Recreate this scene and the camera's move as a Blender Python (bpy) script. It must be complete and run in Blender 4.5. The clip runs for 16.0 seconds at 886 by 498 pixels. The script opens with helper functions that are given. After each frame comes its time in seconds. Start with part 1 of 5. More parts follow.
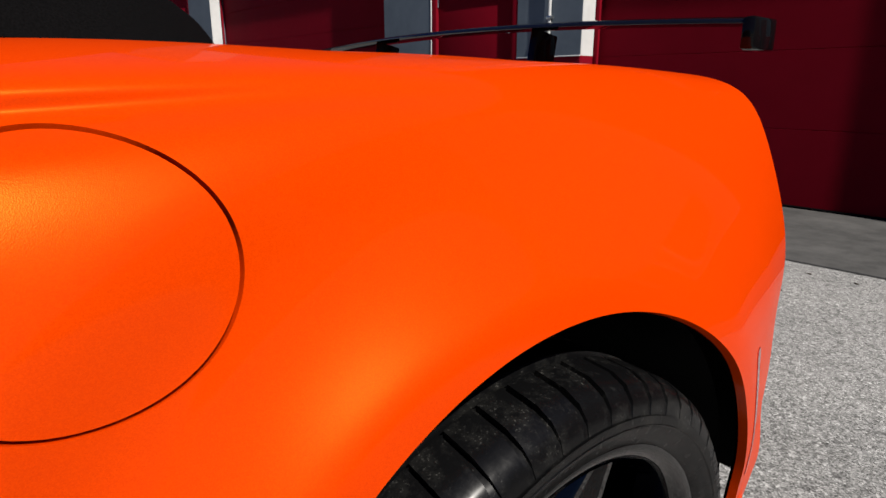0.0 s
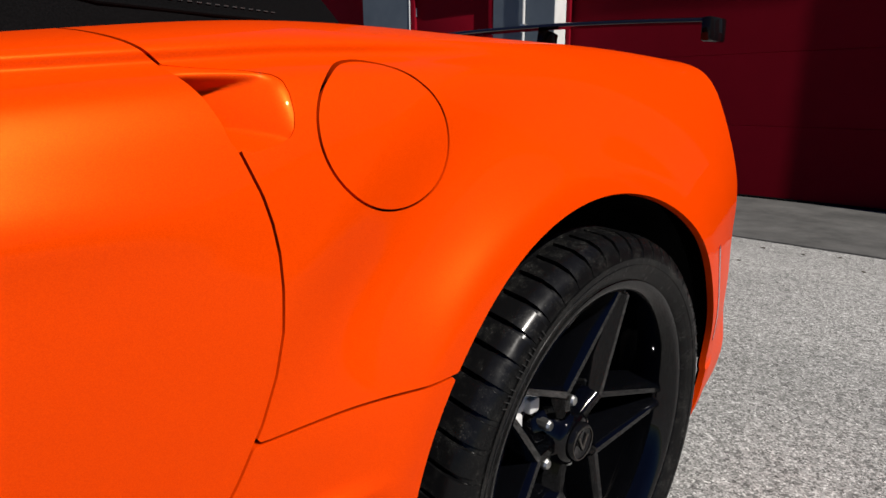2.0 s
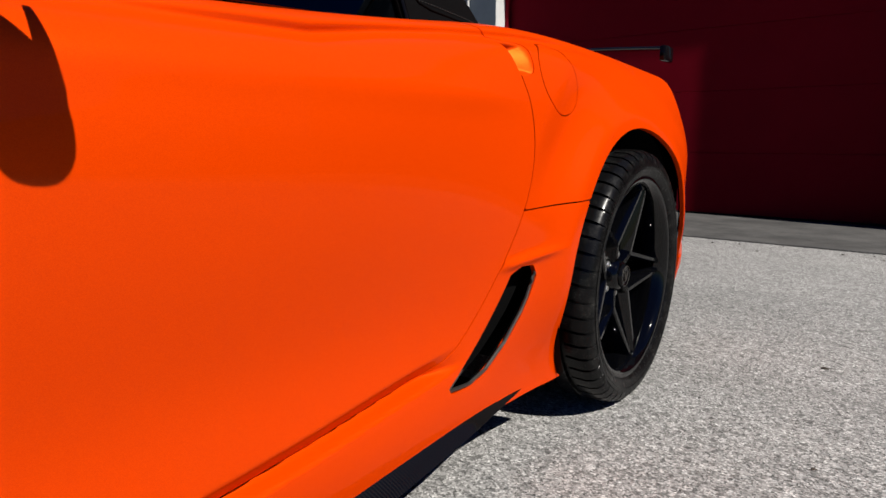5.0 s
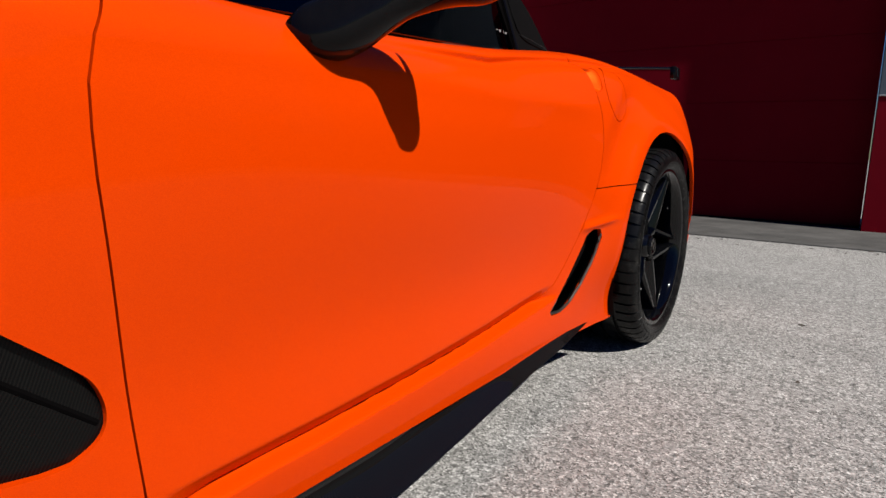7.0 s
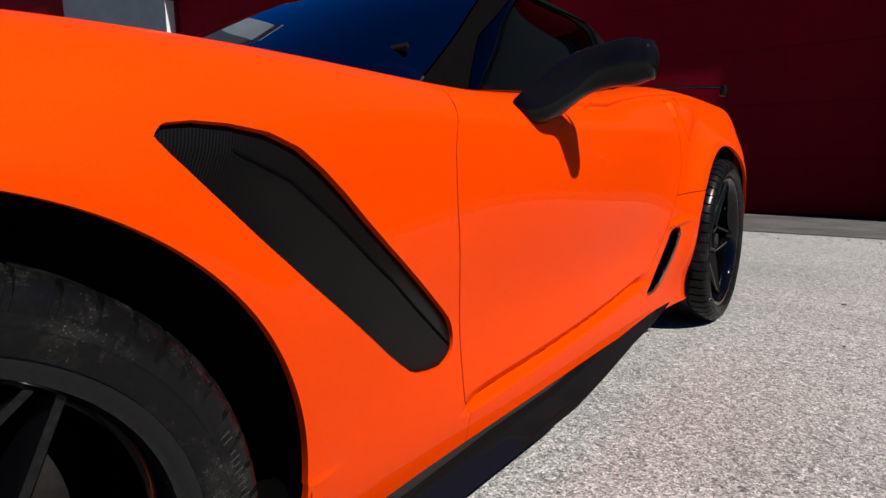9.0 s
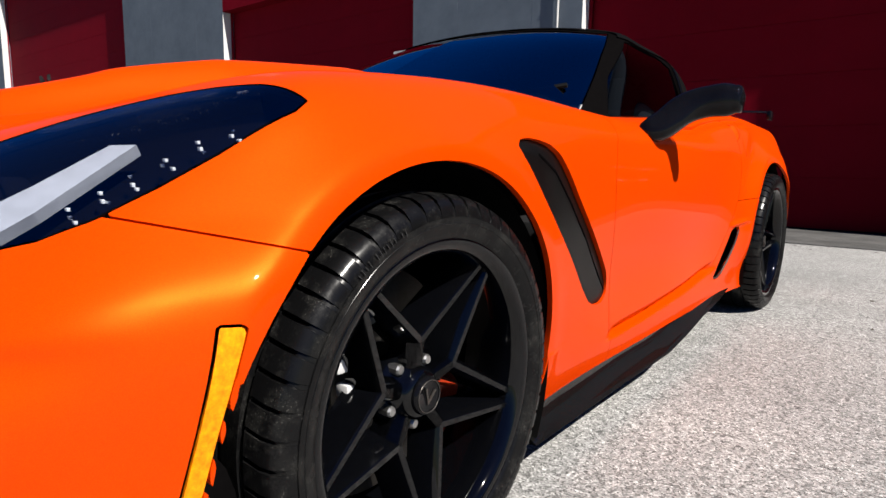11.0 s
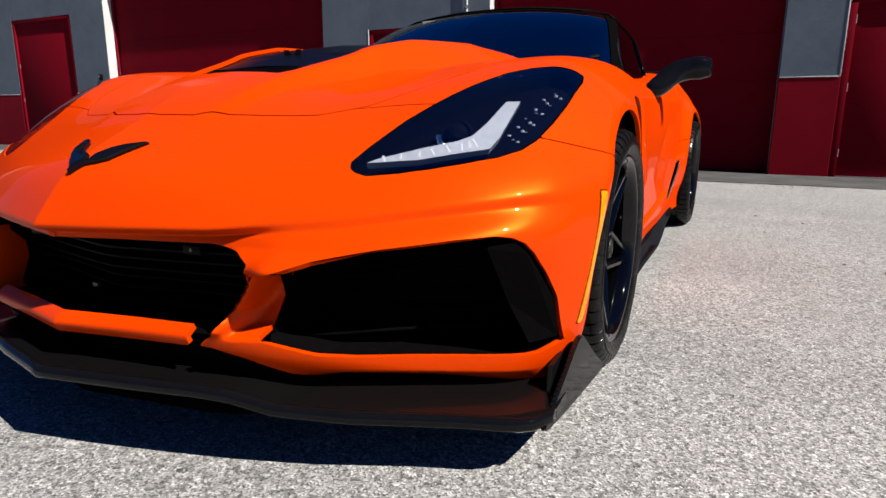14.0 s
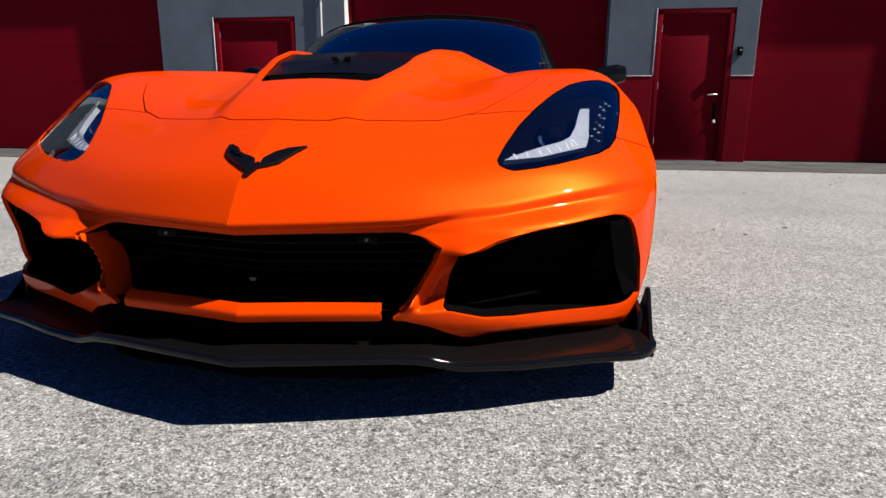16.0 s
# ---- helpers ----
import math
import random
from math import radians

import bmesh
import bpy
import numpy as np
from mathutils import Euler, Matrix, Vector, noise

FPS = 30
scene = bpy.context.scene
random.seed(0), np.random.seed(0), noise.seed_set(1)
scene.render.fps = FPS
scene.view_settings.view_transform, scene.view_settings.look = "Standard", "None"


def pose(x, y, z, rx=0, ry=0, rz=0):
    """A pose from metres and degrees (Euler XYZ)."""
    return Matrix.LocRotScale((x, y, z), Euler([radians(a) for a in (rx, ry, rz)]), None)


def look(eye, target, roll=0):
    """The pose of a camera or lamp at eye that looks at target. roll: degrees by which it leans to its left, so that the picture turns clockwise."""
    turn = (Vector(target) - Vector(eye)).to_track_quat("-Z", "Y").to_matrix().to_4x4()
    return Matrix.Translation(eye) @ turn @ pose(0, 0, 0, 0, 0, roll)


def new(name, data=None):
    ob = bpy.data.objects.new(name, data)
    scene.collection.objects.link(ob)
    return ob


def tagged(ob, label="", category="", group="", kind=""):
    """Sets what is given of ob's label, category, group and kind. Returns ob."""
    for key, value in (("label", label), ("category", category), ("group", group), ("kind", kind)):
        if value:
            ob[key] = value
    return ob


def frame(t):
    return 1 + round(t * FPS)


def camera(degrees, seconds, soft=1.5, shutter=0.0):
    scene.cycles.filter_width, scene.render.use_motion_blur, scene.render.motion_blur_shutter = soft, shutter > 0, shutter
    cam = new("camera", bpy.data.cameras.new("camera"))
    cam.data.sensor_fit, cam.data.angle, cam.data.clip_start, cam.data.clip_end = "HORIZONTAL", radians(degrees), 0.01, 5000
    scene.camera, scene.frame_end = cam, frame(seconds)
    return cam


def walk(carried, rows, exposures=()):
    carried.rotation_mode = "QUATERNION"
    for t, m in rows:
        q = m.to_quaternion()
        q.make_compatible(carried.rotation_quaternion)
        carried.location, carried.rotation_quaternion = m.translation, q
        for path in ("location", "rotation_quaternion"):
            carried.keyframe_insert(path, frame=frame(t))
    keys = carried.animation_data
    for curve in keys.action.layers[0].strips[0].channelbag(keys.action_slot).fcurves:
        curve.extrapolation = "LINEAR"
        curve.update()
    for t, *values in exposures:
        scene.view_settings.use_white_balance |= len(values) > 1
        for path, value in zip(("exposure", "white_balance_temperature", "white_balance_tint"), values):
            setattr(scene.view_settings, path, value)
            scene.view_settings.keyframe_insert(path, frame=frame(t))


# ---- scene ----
cam = camera(72.7, 16.0)
EXPOSURES = [(0, 0.56), (2.5, 0.58), (4.2, 0.6), (6.3, 0.6), (8.2, 0.65), (10.3, 1.06), (11.6, 1.13), (12.8, 1.0), (16, 0.97)]
PATH = [
    (0, (1.22, 2.329, 0.956), (-0.225, 3.61, 0.434), 0.1),
    (0.5, (1.254, 2.262, 0.94), (-0.205, 3.515, 0.393), -0.3),
    (1, (1.297, 2.186, 0.915), (-0.154, 3.442, 0.353), -0.0),
    (1.5, (1.333, 2.075, 0.9), (-0.08, 3.386, 0.365), 0.1),
    (2, (1.375, 1.961, 0.895), (-0.005, 3.322, 0.403), -0.3),
    (2.5, (1.419, 1.858, 0.864), (0.067, 3.273, 0.452), -1.3),
    (3, (1.447, 1.718, 0.841), (0.136, 3.183, 0.473), -1.2),
    (3.5, (1.473, 1.542, 0.827), (0.197, 3.041, 0.471), -0.3),
    (4, (1.486, 1.401, 0.819), (0.251, 2.923, 0.423), -0.2),
    (4.2, (1.496, 1.348, 0.798), (0.274, 2.883, 0.408), -0.1),
    (6.3, (1.495, 0.732, 0.656), (0.354, 2.346, 0.35), 1.0),
    (6.5, (1.492, 0.681, 0.659), (0.363, 2.302, 0.344), 1.1),
    (7, (1.505, 0.537, 0.677), (0.388, 2.163, 0.351), 1.3),
    (7.5, (1.525, 0.381, 0.691), (0.399, 2.005, 0.379), 0.3),
    (8, (1.514, 0.245, 0.701), (0.353, 1.844, 0.391), -0.7),
    (8.2, (1.497, 0.187, 0.713), (0.333, 1.783, 0.399), -0.9),
    (10.3, (1.546, -0.458, 0.742), (0.319, 1.092, 0.439), 0.5),
    (11, (1.541, -0.726, 0.719), (0.308, 0.824, 0.44), 0.9),
    (11.5, (1.511, -0.912, 0.708), (0.343, 0.679, 0.384), 0.9),
    (12, (1.492, -1.087, 0.69), (0.38, 0.534, 0.321), 0.3),
    (12.5, (1.505, -1.267, 0.69), (0.403, 0.361, 0.322), 0.4),
    (13, (1.456, -1.421, 0.682), (0.376, 0.218, 0.295), 0.2),
    (13.5, (1.357, -1.586, 0.692), (0.362, 0.099, 0.278), 0.6),
    (14, (1.251, -1.721, 0.695), (0.384, 0.032, 0.275), 0.3),
    (14.5, (1.174, -1.895, 0.715), (0.437, -0.083, 0.298), -0.4),
    (15, (1.065, -2.022, 0.71), (0.485, -0.165, 0.244), -1.7),
    (15.5, (0.872, -2.131, 0.723), (0.407, -0.245, 0.245), -0.8),
    (16, (0.651, -2.209, 0.728), (0.341, -0.285, 0.281), 0.3),
]
walk(cam, [(t, look(eye, target, roll)) for t, eye, target, roll in PATH], EXPOSURES)

# ------------------------------------------------------------ sky, sun
SUN = Vector((0.655, -0.10, 0.748)).normalized()
world = bpy.data.worlds.new("world")
scene.world = world
world.use_nodes = True
wn = world.node_tree
sky = wn.nodes.new("ShaderNodeTexSky")
sky.sky_type = "NISHITA"
sky.sun_disc = False
sky.sun_elevation = math.asin(SUN.z)
sky.sun_rotation = math.atan2(SUN.x, SUN.y)
sky.air_density, sky.dust_density, sky.ozone_density = 1.0, 0.2, 4.0
wn.nodes["Background"].inputs[1].default_value = 0.029
deep = wn.nodes.new("ShaderNodeHueSaturation")
deep.inputs["Hue"].default_value = 0.524
deep.inputs["Saturation"].default_value = 1.45
wn.links.new(sky.outputs[0], deep.inputs["Color"])
wn.links.new(deep.outputs[0], wn.nodes["Background"].inputs[0])
sun = new("sun", bpy.data.lights.new("sun", "SUN"))
sun.data.energy, sun.data.angle, sun.data.color = 5.2, radians(0.53), (1.0, 0.95, 0.88)
sun.matrix_world = look(SUN * 30, (0, 0, 0))


# ------------------------------------------------------------ materials
def material(name, color=(0.8, 0.8, 0.8), rough=0.5, metal=0.0, **more):
    m = bpy.data.materials.new(name)
    m.use_nodes = True
    b = m.node_tree.nodes["Principled BSDF"]
    b.inputs["Base Color"].default_value = (*color, 1)
    b.inputs["Roughness"].default_value = rough
    b.inputs["Metallic"].default_value = metal
    for k, v in more.items():
        b.inputs[k.replace("_", " ")].default_value = v
    return m


def node(m, kind, **values):
    n = m.node_tree.nodes.new(kind)
    for k, v in values.items():
        n.inputs[k.replace("_", " ")].default_value = v
    return n


def link(m, a, b):
    m.node_tree.links.new(a, b)


def bsdf(m):
    return m.node_tree.nodes["Principled BSDF"]


def coords(m):
    return m.node_tree.nodes.new("ShaderNodeTexCoord").outputs["Object"]


def noise_of(m, scale, detail=4, rough=0.6):
    n = node(m, "ShaderNodeTexNoise", Scale=scale, Detail=detail, Roughness=rough)
    link(m, coords(m), n.inputs["Vector"])
    return n.outputs["Fac"]


def ramp(m, fac, stops):
    r = m.node_tree.nodes.new("ShaderNodeValToRGB")
    e = r.color_ramp.elements
    while len(e) < len(stops):
        e.new(0.5)
    for k, (p, c) in zip(e, stops):
        k.position, k.color = p, (*c, 1)
    link(m, fac, r.inputs[0])
    return r.outputs[0]


def mix(m, fac, a, b, kind="MIX"):
    n = m.node_tree.nodes.new("ShaderNodeMix")
    n.data_type, n.blend_type = "RGBA", kind
    for sock, v in ((n.inputs[0], fac), (n.inputs[6], a), (n.inputs[7], b)):
        if hasattr(v, "links"):
            link(m, v, sock)
        else:
            sock.default_value = (*v, 1) if isinstance(v, tuple) else v
    return n.outputs[2]


def bump(m, height, strength=0.3, distance=0.01, chain=None):
    n = node(m, "ShaderNodeBump", Strength=strength, Distance=distance)
    link(m, height, n.inputs["Height"])
    if chain is not None:
        link(m, chain, n.inputs["Normal"])
    link(m, n.outputs[0], bsdf(m).inputs["Normal"])
    return n.outputs[0]


def make_paint():
    """Orange pearl base under a thin clear coat, with a sparse layer of gold flakes."""
    m = material("orange_pearl_paint", (0.5184, 0.0324, 0), 0.40, 0.10, Coat_Weight=0.36, Coat_Roughness=0.028, Coat_IOR=1.3, Specular_IOR_Level=0.0)
    flake = node(m, "ShaderNodeTexVoronoi", Scale=1300.0)
    link(m, coords(m), flake.inputs["Vector"])
    tint = mix(m, flake.outputs["Color"], (0.490, 0.0275, 0), (0.570, 0.0415, 0))
    dust = ramp(m, noise_of(m, 3.0, 5), [(0.4, (0, 0, 0)), (0.9, (0.216, 0.216, 0.216))])
    link(m, mix(m, dust, tint, (0.5472, 0.0340, 0.000576)), bsdf(m).inputs["Base Color"])
    n = node(m, "ShaderNodeBump", Strength=0.16, Distance=0.0004)
    link(m, flake.outputs["Distance"], n.inputs["Height"])
    link(m, n.outputs[0], bsdf(m).inputs["Normal"])
    gold = node(m, "ShaderNodeBsdfGlossy", Color=(1.0, 0.42, 0.06, 1), Roughness=0.33)
    link(m, n.outputs[0], gold.inputs["Normal"])
    layer = m.node_tree.nodes.new("ShaderNodeMixShader")
    layer.inputs[0].default_value = 0.014
    link(m, bsdf(m).outputs[0], layer.inputs[1])
    link(m, gold.outputs[0], layer.inputs[2])
    link(m, layer.outputs[0], m.node_tree.nodes["Material Output"].inputs["Surface"])
    return m


def make_carbon(name, gloss=0.04, scale=62.0, weave=0.006, coat=1.0):
    m = material(name, (0.006, 0.006, 0.006), 0.38, 0.0, Coat_Weight=coat, Coat_Roughness=gloss, Coat_IOR=1.42, Specular_IOR_Level=0.04)
    w = node(m, "ShaderNodeTexWave", Scale=scale)
    w.bands_direction = "Y"
    tilt = m.node_tree.nodes.new("ShaderNodeMapping")
    tilt.inputs["Rotation"].default_value = (0.5, 0.0, -0.28)
    link(m, coords(m), tilt.inputs["Vector"])
    link(m, tilt.outputs[0], w.inputs["Vector"])
    link(m, ramp(m, w.outputs["Fac"], [(0.35, (0.0012, 0.0012, 0.0013)), (0.85, (weave, weave * .96, weave * .9))]), bsdf(m).inputs["Base Color"])
    return m


def make_rubber():
    """Dressed tyre rubber: near black with a wet sheen, pale grit in specks and scuffs."""
    m = material("tyre_rubber", (0.0029, 0.0029, 0.0029), 0.5, Specular_IOR_Level=0.03, Coat_Weight=0.35, Coat_Roughness=0.2, Coat_IOR=1.45)
    scuff = ramp(m, noise_of(m, 26.0, 7, 0.75), [(0.50, (0, 0, 0)), (0.68, (1, 1, 1))])
    speck = ramp(m, noise_of(m, 420.0, 2, 0.5), [(0.60, (0.0, 0.0, 0.0)), (0.72, (1, 1, 1))])
    worn = mix(m, scuff, (0.0025, 0.0025, 0.0027), (0.010, 0.0098, 0.0092))
    link(m, mix(m, mix(m, 1.0, speck, scuff, "MULTIPLY"), worn, (0.07, 0.068, 0.062)), bsdf(m).inputs["Base Color"])
    link(m, ramp(m, noise_of(m, 60.0, 5), [(0.35, (0.15,) * 3), (0.65, (0.29,) * 3)]), bsdf(m).inputs["Coat Roughness"])
    bump(m, noise_of(m, 420.0, 3), 0.25, 0.001)
    return m


def make_asphalt():
    m = material("weathered_asphalt", (0.3, 0.3, 0.3), 0.92)
    v = node(m, "ShaderNodeTexVoronoi", Scale=235.0)
    link(m, coords(m), v.inputs["Vector"])
    v2 = node(m, "ShaderNodeTexVoronoi", Scale=85.0)
    link(m, coords(m), v2.inputs["Vector"])
    single = m.node_tree.nodes.new("ShaderNodeSeparateColor")
    link(m, v.outputs["Color"], single.inputs[0])
    grain = ramp(m, single.outputs[0], [(0.0, (0.045, 0.045, 0.0435)), (0.16, (0.122, 0.122, 0.118)), (0.5, (0.208, 0.2075, 0.204)), (0.85, (0.305, 0.304, 0.299)), (1.0, (0.46, 0.458, 0.452))])
    patch = m.node_tree.nodes.new("ShaderNodeSeparateColor")
    link(m, v2.outputs["Color"], patch.inputs[0])
    pits = ramp(m, patch.outputs[0], [(0.0, (0.48,) * 3), (0.22, (0.86,) * 3), (0.8, (1.06,) * 3), (1.0, (1.34,) * 3)])
    big = ramp(m, noise_of(m, 0.9, 6, 0.65), [(0.3, (0.84, 0.84, 0.83)), (0.5, (0.97, 0.96, 0.95)), (0.75, (1.08, 1.07, 1.05))])
    drag = m.node_tree.nodes.new("ShaderNodeMapping")
    drag.inputs["Scale"].default_value = (0.16, 1.3, 1.0)
    link(m, coords(m), drag.inputs["Vector"])
    sweep = node(m, "ShaderNodeTexNoise", Scale=1.1, Detail=5, Roughness=0.65)
    link(m, drag.outputs[0], sweep.inputs["Vector"])
    streak = ramp(m, sweep.outputs["Fac"], [(0.32, (0.86, 0.86, 0.855)), (0.5, (1.0, 1.0, 1.0)), (0.68, (1.10, 1.10, 1.09))])
    c = mix(m, 1.0, mix(m, 1.0, mix(m, 1.0, grain, pits, "MULTIPLY"), big, "MULTIPLY"), streak, "MULTIPLY")
    link(m, c, bsdf(m).inputs["Base Color"])
    bump(m, v.outputs["Distance"], 0.5, 0.0025, bump(m, noise_of(m, 40, 6), 0.35, 0.005))
    return m


def make_painted_wall(name, lo, hi, rough=0.75, depth=0.35, gloss=0.15):
    m = material(name, hi, rough, Specular_IOR_Level=gloss)
    link(m, ramp(m, noise_of(m, 1.7, 7, 0.7), [(0.3, lo), (0.7, hi)]), bsdf(m).inputs["Base Color"])
    bump(m, noise_of(m, 70.0, 5), depth, 0.004, bump(m, noise_of(m, 9.0, 3), depth, 0.006))
    return m


def make_plain(name, color, rough, metal=0.0, grain=0.12, scale=60.0, **more):
    m = material(name, color, rough, metal, **more)
    lo, hi = tuple(c * (1 - grain) for c in color), tuple(min(1, c * (1 + grain)) for c in color)
    link(m, ramp(m, noise_of(m, scale, 4), [(0.3, lo), (0.7, hi)]), bsdf(m).inputs["Base Color"])
    return m


PAINT = make_paint()
CARBON = make_carbon("gloss_carbon_weave", coat=1.0)
CARBON_SATIN = make_carbon("satin_carbon_weave", 0.25, 85.0, 0.0040, 0.25)
CARBON_DECK = make_carbon("sunlit_carbon_weave", 0.06, 60.0, 0.0052, 0.4)
RUBBER = make_rubber()
ASPHALT = make_asphalt()
APRON = make_painted_wall("old_concrete_apron", (0.0324, 0.0324, 0.03168), (0.09, 0.08784, 0.08496), 0.9, 0.5)
STUCCO = make_painted_wall("grey_blue_stucco", (0.085, 0.105, 0.128), (0.115, 0.140, 0.168), 0.85, 0.3, 0.05)
RED = make_painted_wall("dark_red_wall_paint", (0.135, 0.002, 0.0075), (0.175, 0.0028, 0.0100), 0.6, 0.10, 0.05)
RED_DOOR = make_painted_wall("dark_red_door_paint", (0.118, 0.0018, 0.0070), (0.145, 0.0023, 0.0090), 0.7, 0.03, 0.03)
WHITE = make_painted_wall("chalky_white_paint", (0.396, 0.396, 0.3888), (0.5184, 0.5184, 0.504), 0.8, 0.3)
BLACK_GLOSS = make_plain("gloss_black_lacquer", (0.003, 0.003, 0.0035), 0.3, 0.0, Coat_Weight=1.0, Coat_Roughness=0.03, Coat_IOR=1.27, Specular_IOR_Level=0.0)
BLACK_WHEEL = make_plain("black_wheel_lacquer", (0.0010, 0.0011, 0.0015), 0.3, 0.0, Coat_Weight=1.0, Coat_Roughness=0.04, Coat_IOR=1.42, Specular_IOR_Level=0.0)
BLACK = make_plain("black_plastic", (0.00216, 0.00216, 0.00216), 0.55, Specular_IOR_Level=0.08)
DARK = make_plain("dark_inner_body", (0.0022, 0.0020, 0.0021), 0.9, Specular_IOR_Level=0.0)
STEEL = make_plain("brushed_steel", (0.5, 0.5, 0.49), 0.35, 1.0)
IRON = make_plain("brake_iron", (0.12, 0.11, 0.10), 0.45, 1.0)
ALU = make_plain("cast_aluminium", (0.50, 0.50, 0.50), 0.4, 0.2)
CHROME = make_plain("chrome", (0.75, 0.75, 0.75), 0.08, 1.0)
SILVER = make_plain("silvered_reflector", (0.62, 0.63, 0.65), 0.22, 1.0)
FABRIC = make_plain("black_roof_fabric", (0.003, 0.003, 0.0032), 0.95, 0.0, 0.35, 500.0, Specular_IOR_Level=0.02)
THREAD = make_plain("grey_thread", (0.02, 0.02, 0.02), 0.9)
LETTER = make_plain("worn_pale_rubber", (0.008, 0.008, 0.008), 0.7)
LITTER = make_plain("dry_dark_leaf", (0.035, 0.026, 0.018), 0.8, 0.0, 0.5, 90.0)
LEATHER = make_plain("black_leather", (0.008, 0.008, 0.0085), 0.55)
AMBER = make_plain("amber_reflector", (0.68, 0.19, 0), 0.3, 0.0, 0.35, 120.0, Coat_Weight=0.35, Specular_IOR_Level=0.1)
RED_LENS = make_plain("red_reflector", (0.2975, 0.0068, 0.0085), 0.2, 0.0, Coat_Weight=1.0)
CALIPER = make_plain("orange_caliper_paint", (0.289, 0.02125, 0.0034), 0.4)
LAMP_STRIP = make_plain("frosted_light_guide", (0.44, 0.45, 0.49), 0.12, 0.1, 0.10, 55.0, Coat_Weight=1.0)
LAMP_CELL = make_plain("bright_light_cell", (0.7, 0.7, 0.72), 0.1, 0.0, Coat_Weight=1.0)


def make_glass(name, tint, ior, gloss=0.0, steepness=4.0):
    """A thin pane: it lets light straight through, tinted, and mirrors by Fresnel."""
    m = material(name)
    t = m.node_tree
    t.nodes.remove(bsdf(m))
    clear = node(m, "ShaderNodeBsdfTransparent", Color=(*tint, 1))
    shine = node(m, "ShaderNodeBsdfGlossy", Color=(1, 1, 1, 1), Roughness=gloss)
    facing = node(m, "ShaderNodeLayerWeight", Blend=0.5)
    steep = t.nodes.new("ShaderNodeMath")
    steep.operation = "POWER"
    steep.inputs[1].default_value = steepness
    link(m, facing.outputs["Facing"], steep.inputs[0])
    f0 = ((ior - 1) / (ior + 1)) ** 2
    amount = t.nodes.new("ShaderNodeMath")
    amount.operation = "MULTIPLY_ADD"
    amount.inputs[1].default_value, amount.inputs[2].default_value = 1 - f0, f0
    link(m, steep.outputs[0], amount.inputs[0])
    both_ = t.nodes.new("ShaderNodeMixShader")
    link(m, amount.outputs[0], both_.inputs[0])
    link(m, clear.outputs[0], both_.inputs[1])
    link(m, shine.outputs[0], both_.inputs[2])
    link(m, both_.outputs[0], t.nodes["Material Output"].inputs["Surface"])
    return m


TINT = make_glass("dark_tinted_glass", (0.035, 0.042, 0.055), 1.45, 0.0, 6.0)
WIND = make_glass("windscreen_glass", (0.03, 0.04, 0.055), 2.2)
LENS = make_glass("clear_lamp_lens", (0.62, 0.66, 0.72), 2.0)
GLASS_INK = make_plain("pale_glass_print", (0.16, 0.16, 0.16), 0.8)


# ------------------------------------------------------------ mesh helpers
def mesh_of(name, verts, faces, smooth=False, normals=None):
    me = bpy.data.meshes.new(name)
    me.from_pydata([tuple(map(float, v)) for v in verts], [], [tuple(map(int, f)) for f in faces])
    if smooth:
        me.polygons.foreach_set("use_smooth", [True] * len(me.polygons))
    me.update()
    if normals is not None:
        me.normals_split_custom_set_from_vertices([tuple(map(float, n)) for n in normals])
    return me


def place(name, me, mat, parent=None, label="", m=None):
    ob = new(name, me)
    if mat is not None and not me.materials:
        me.materials.append(mat)
    if parent is not None:
        ob.parent = parent
    if m is not None:
        ob.matrix_basis = m
    return tagged(ob, label)


def part(name, bm, mat, parent, label="", m=None, smooth=0.6):
    me = bpy.data.meshes.new(name)
    bm.normal_update()
    bm.to_mesh(me)
    bm.free()
    if smooth:
        me.polygons.foreach_set("use_smooth", [True] * len(me.polygons))
        me.set_sharp_from_angle(angle=smooth)
    return place(name, me, mat, parent, label, m)


def empty(name, m, label, category, group="", kind=""):
    ob = new(name)
    ob.empty_display_size = 0.1
    ob.matrix_basis = m
    return tagged(ob, label, category, group, kind)


def box(x0, x1, y0, y1, z0, z1, bevel=0.0, bm=None, segments=2):
    bm = bm or bmesh.new()
    r = bmesh.ops.create_cube(bm, size=1)
    vs = r["verts"]
    for v in vs:
        v.co = Vector((x0 + (v.co.x + 0.5) * (x1 - x0), y0 + (v.co.y + 0.5) * (y1 - y0), z0 + (v.co.z + 0.5) * (z1 - z0)))
    if bevel:
        es = list({e for v in vs for e in v.link_edges})
        bmesh.ops.bevel(bm, geom=es, offset=bevel, segments=segments, affect="EDGES", profile=0.5)
    return bm


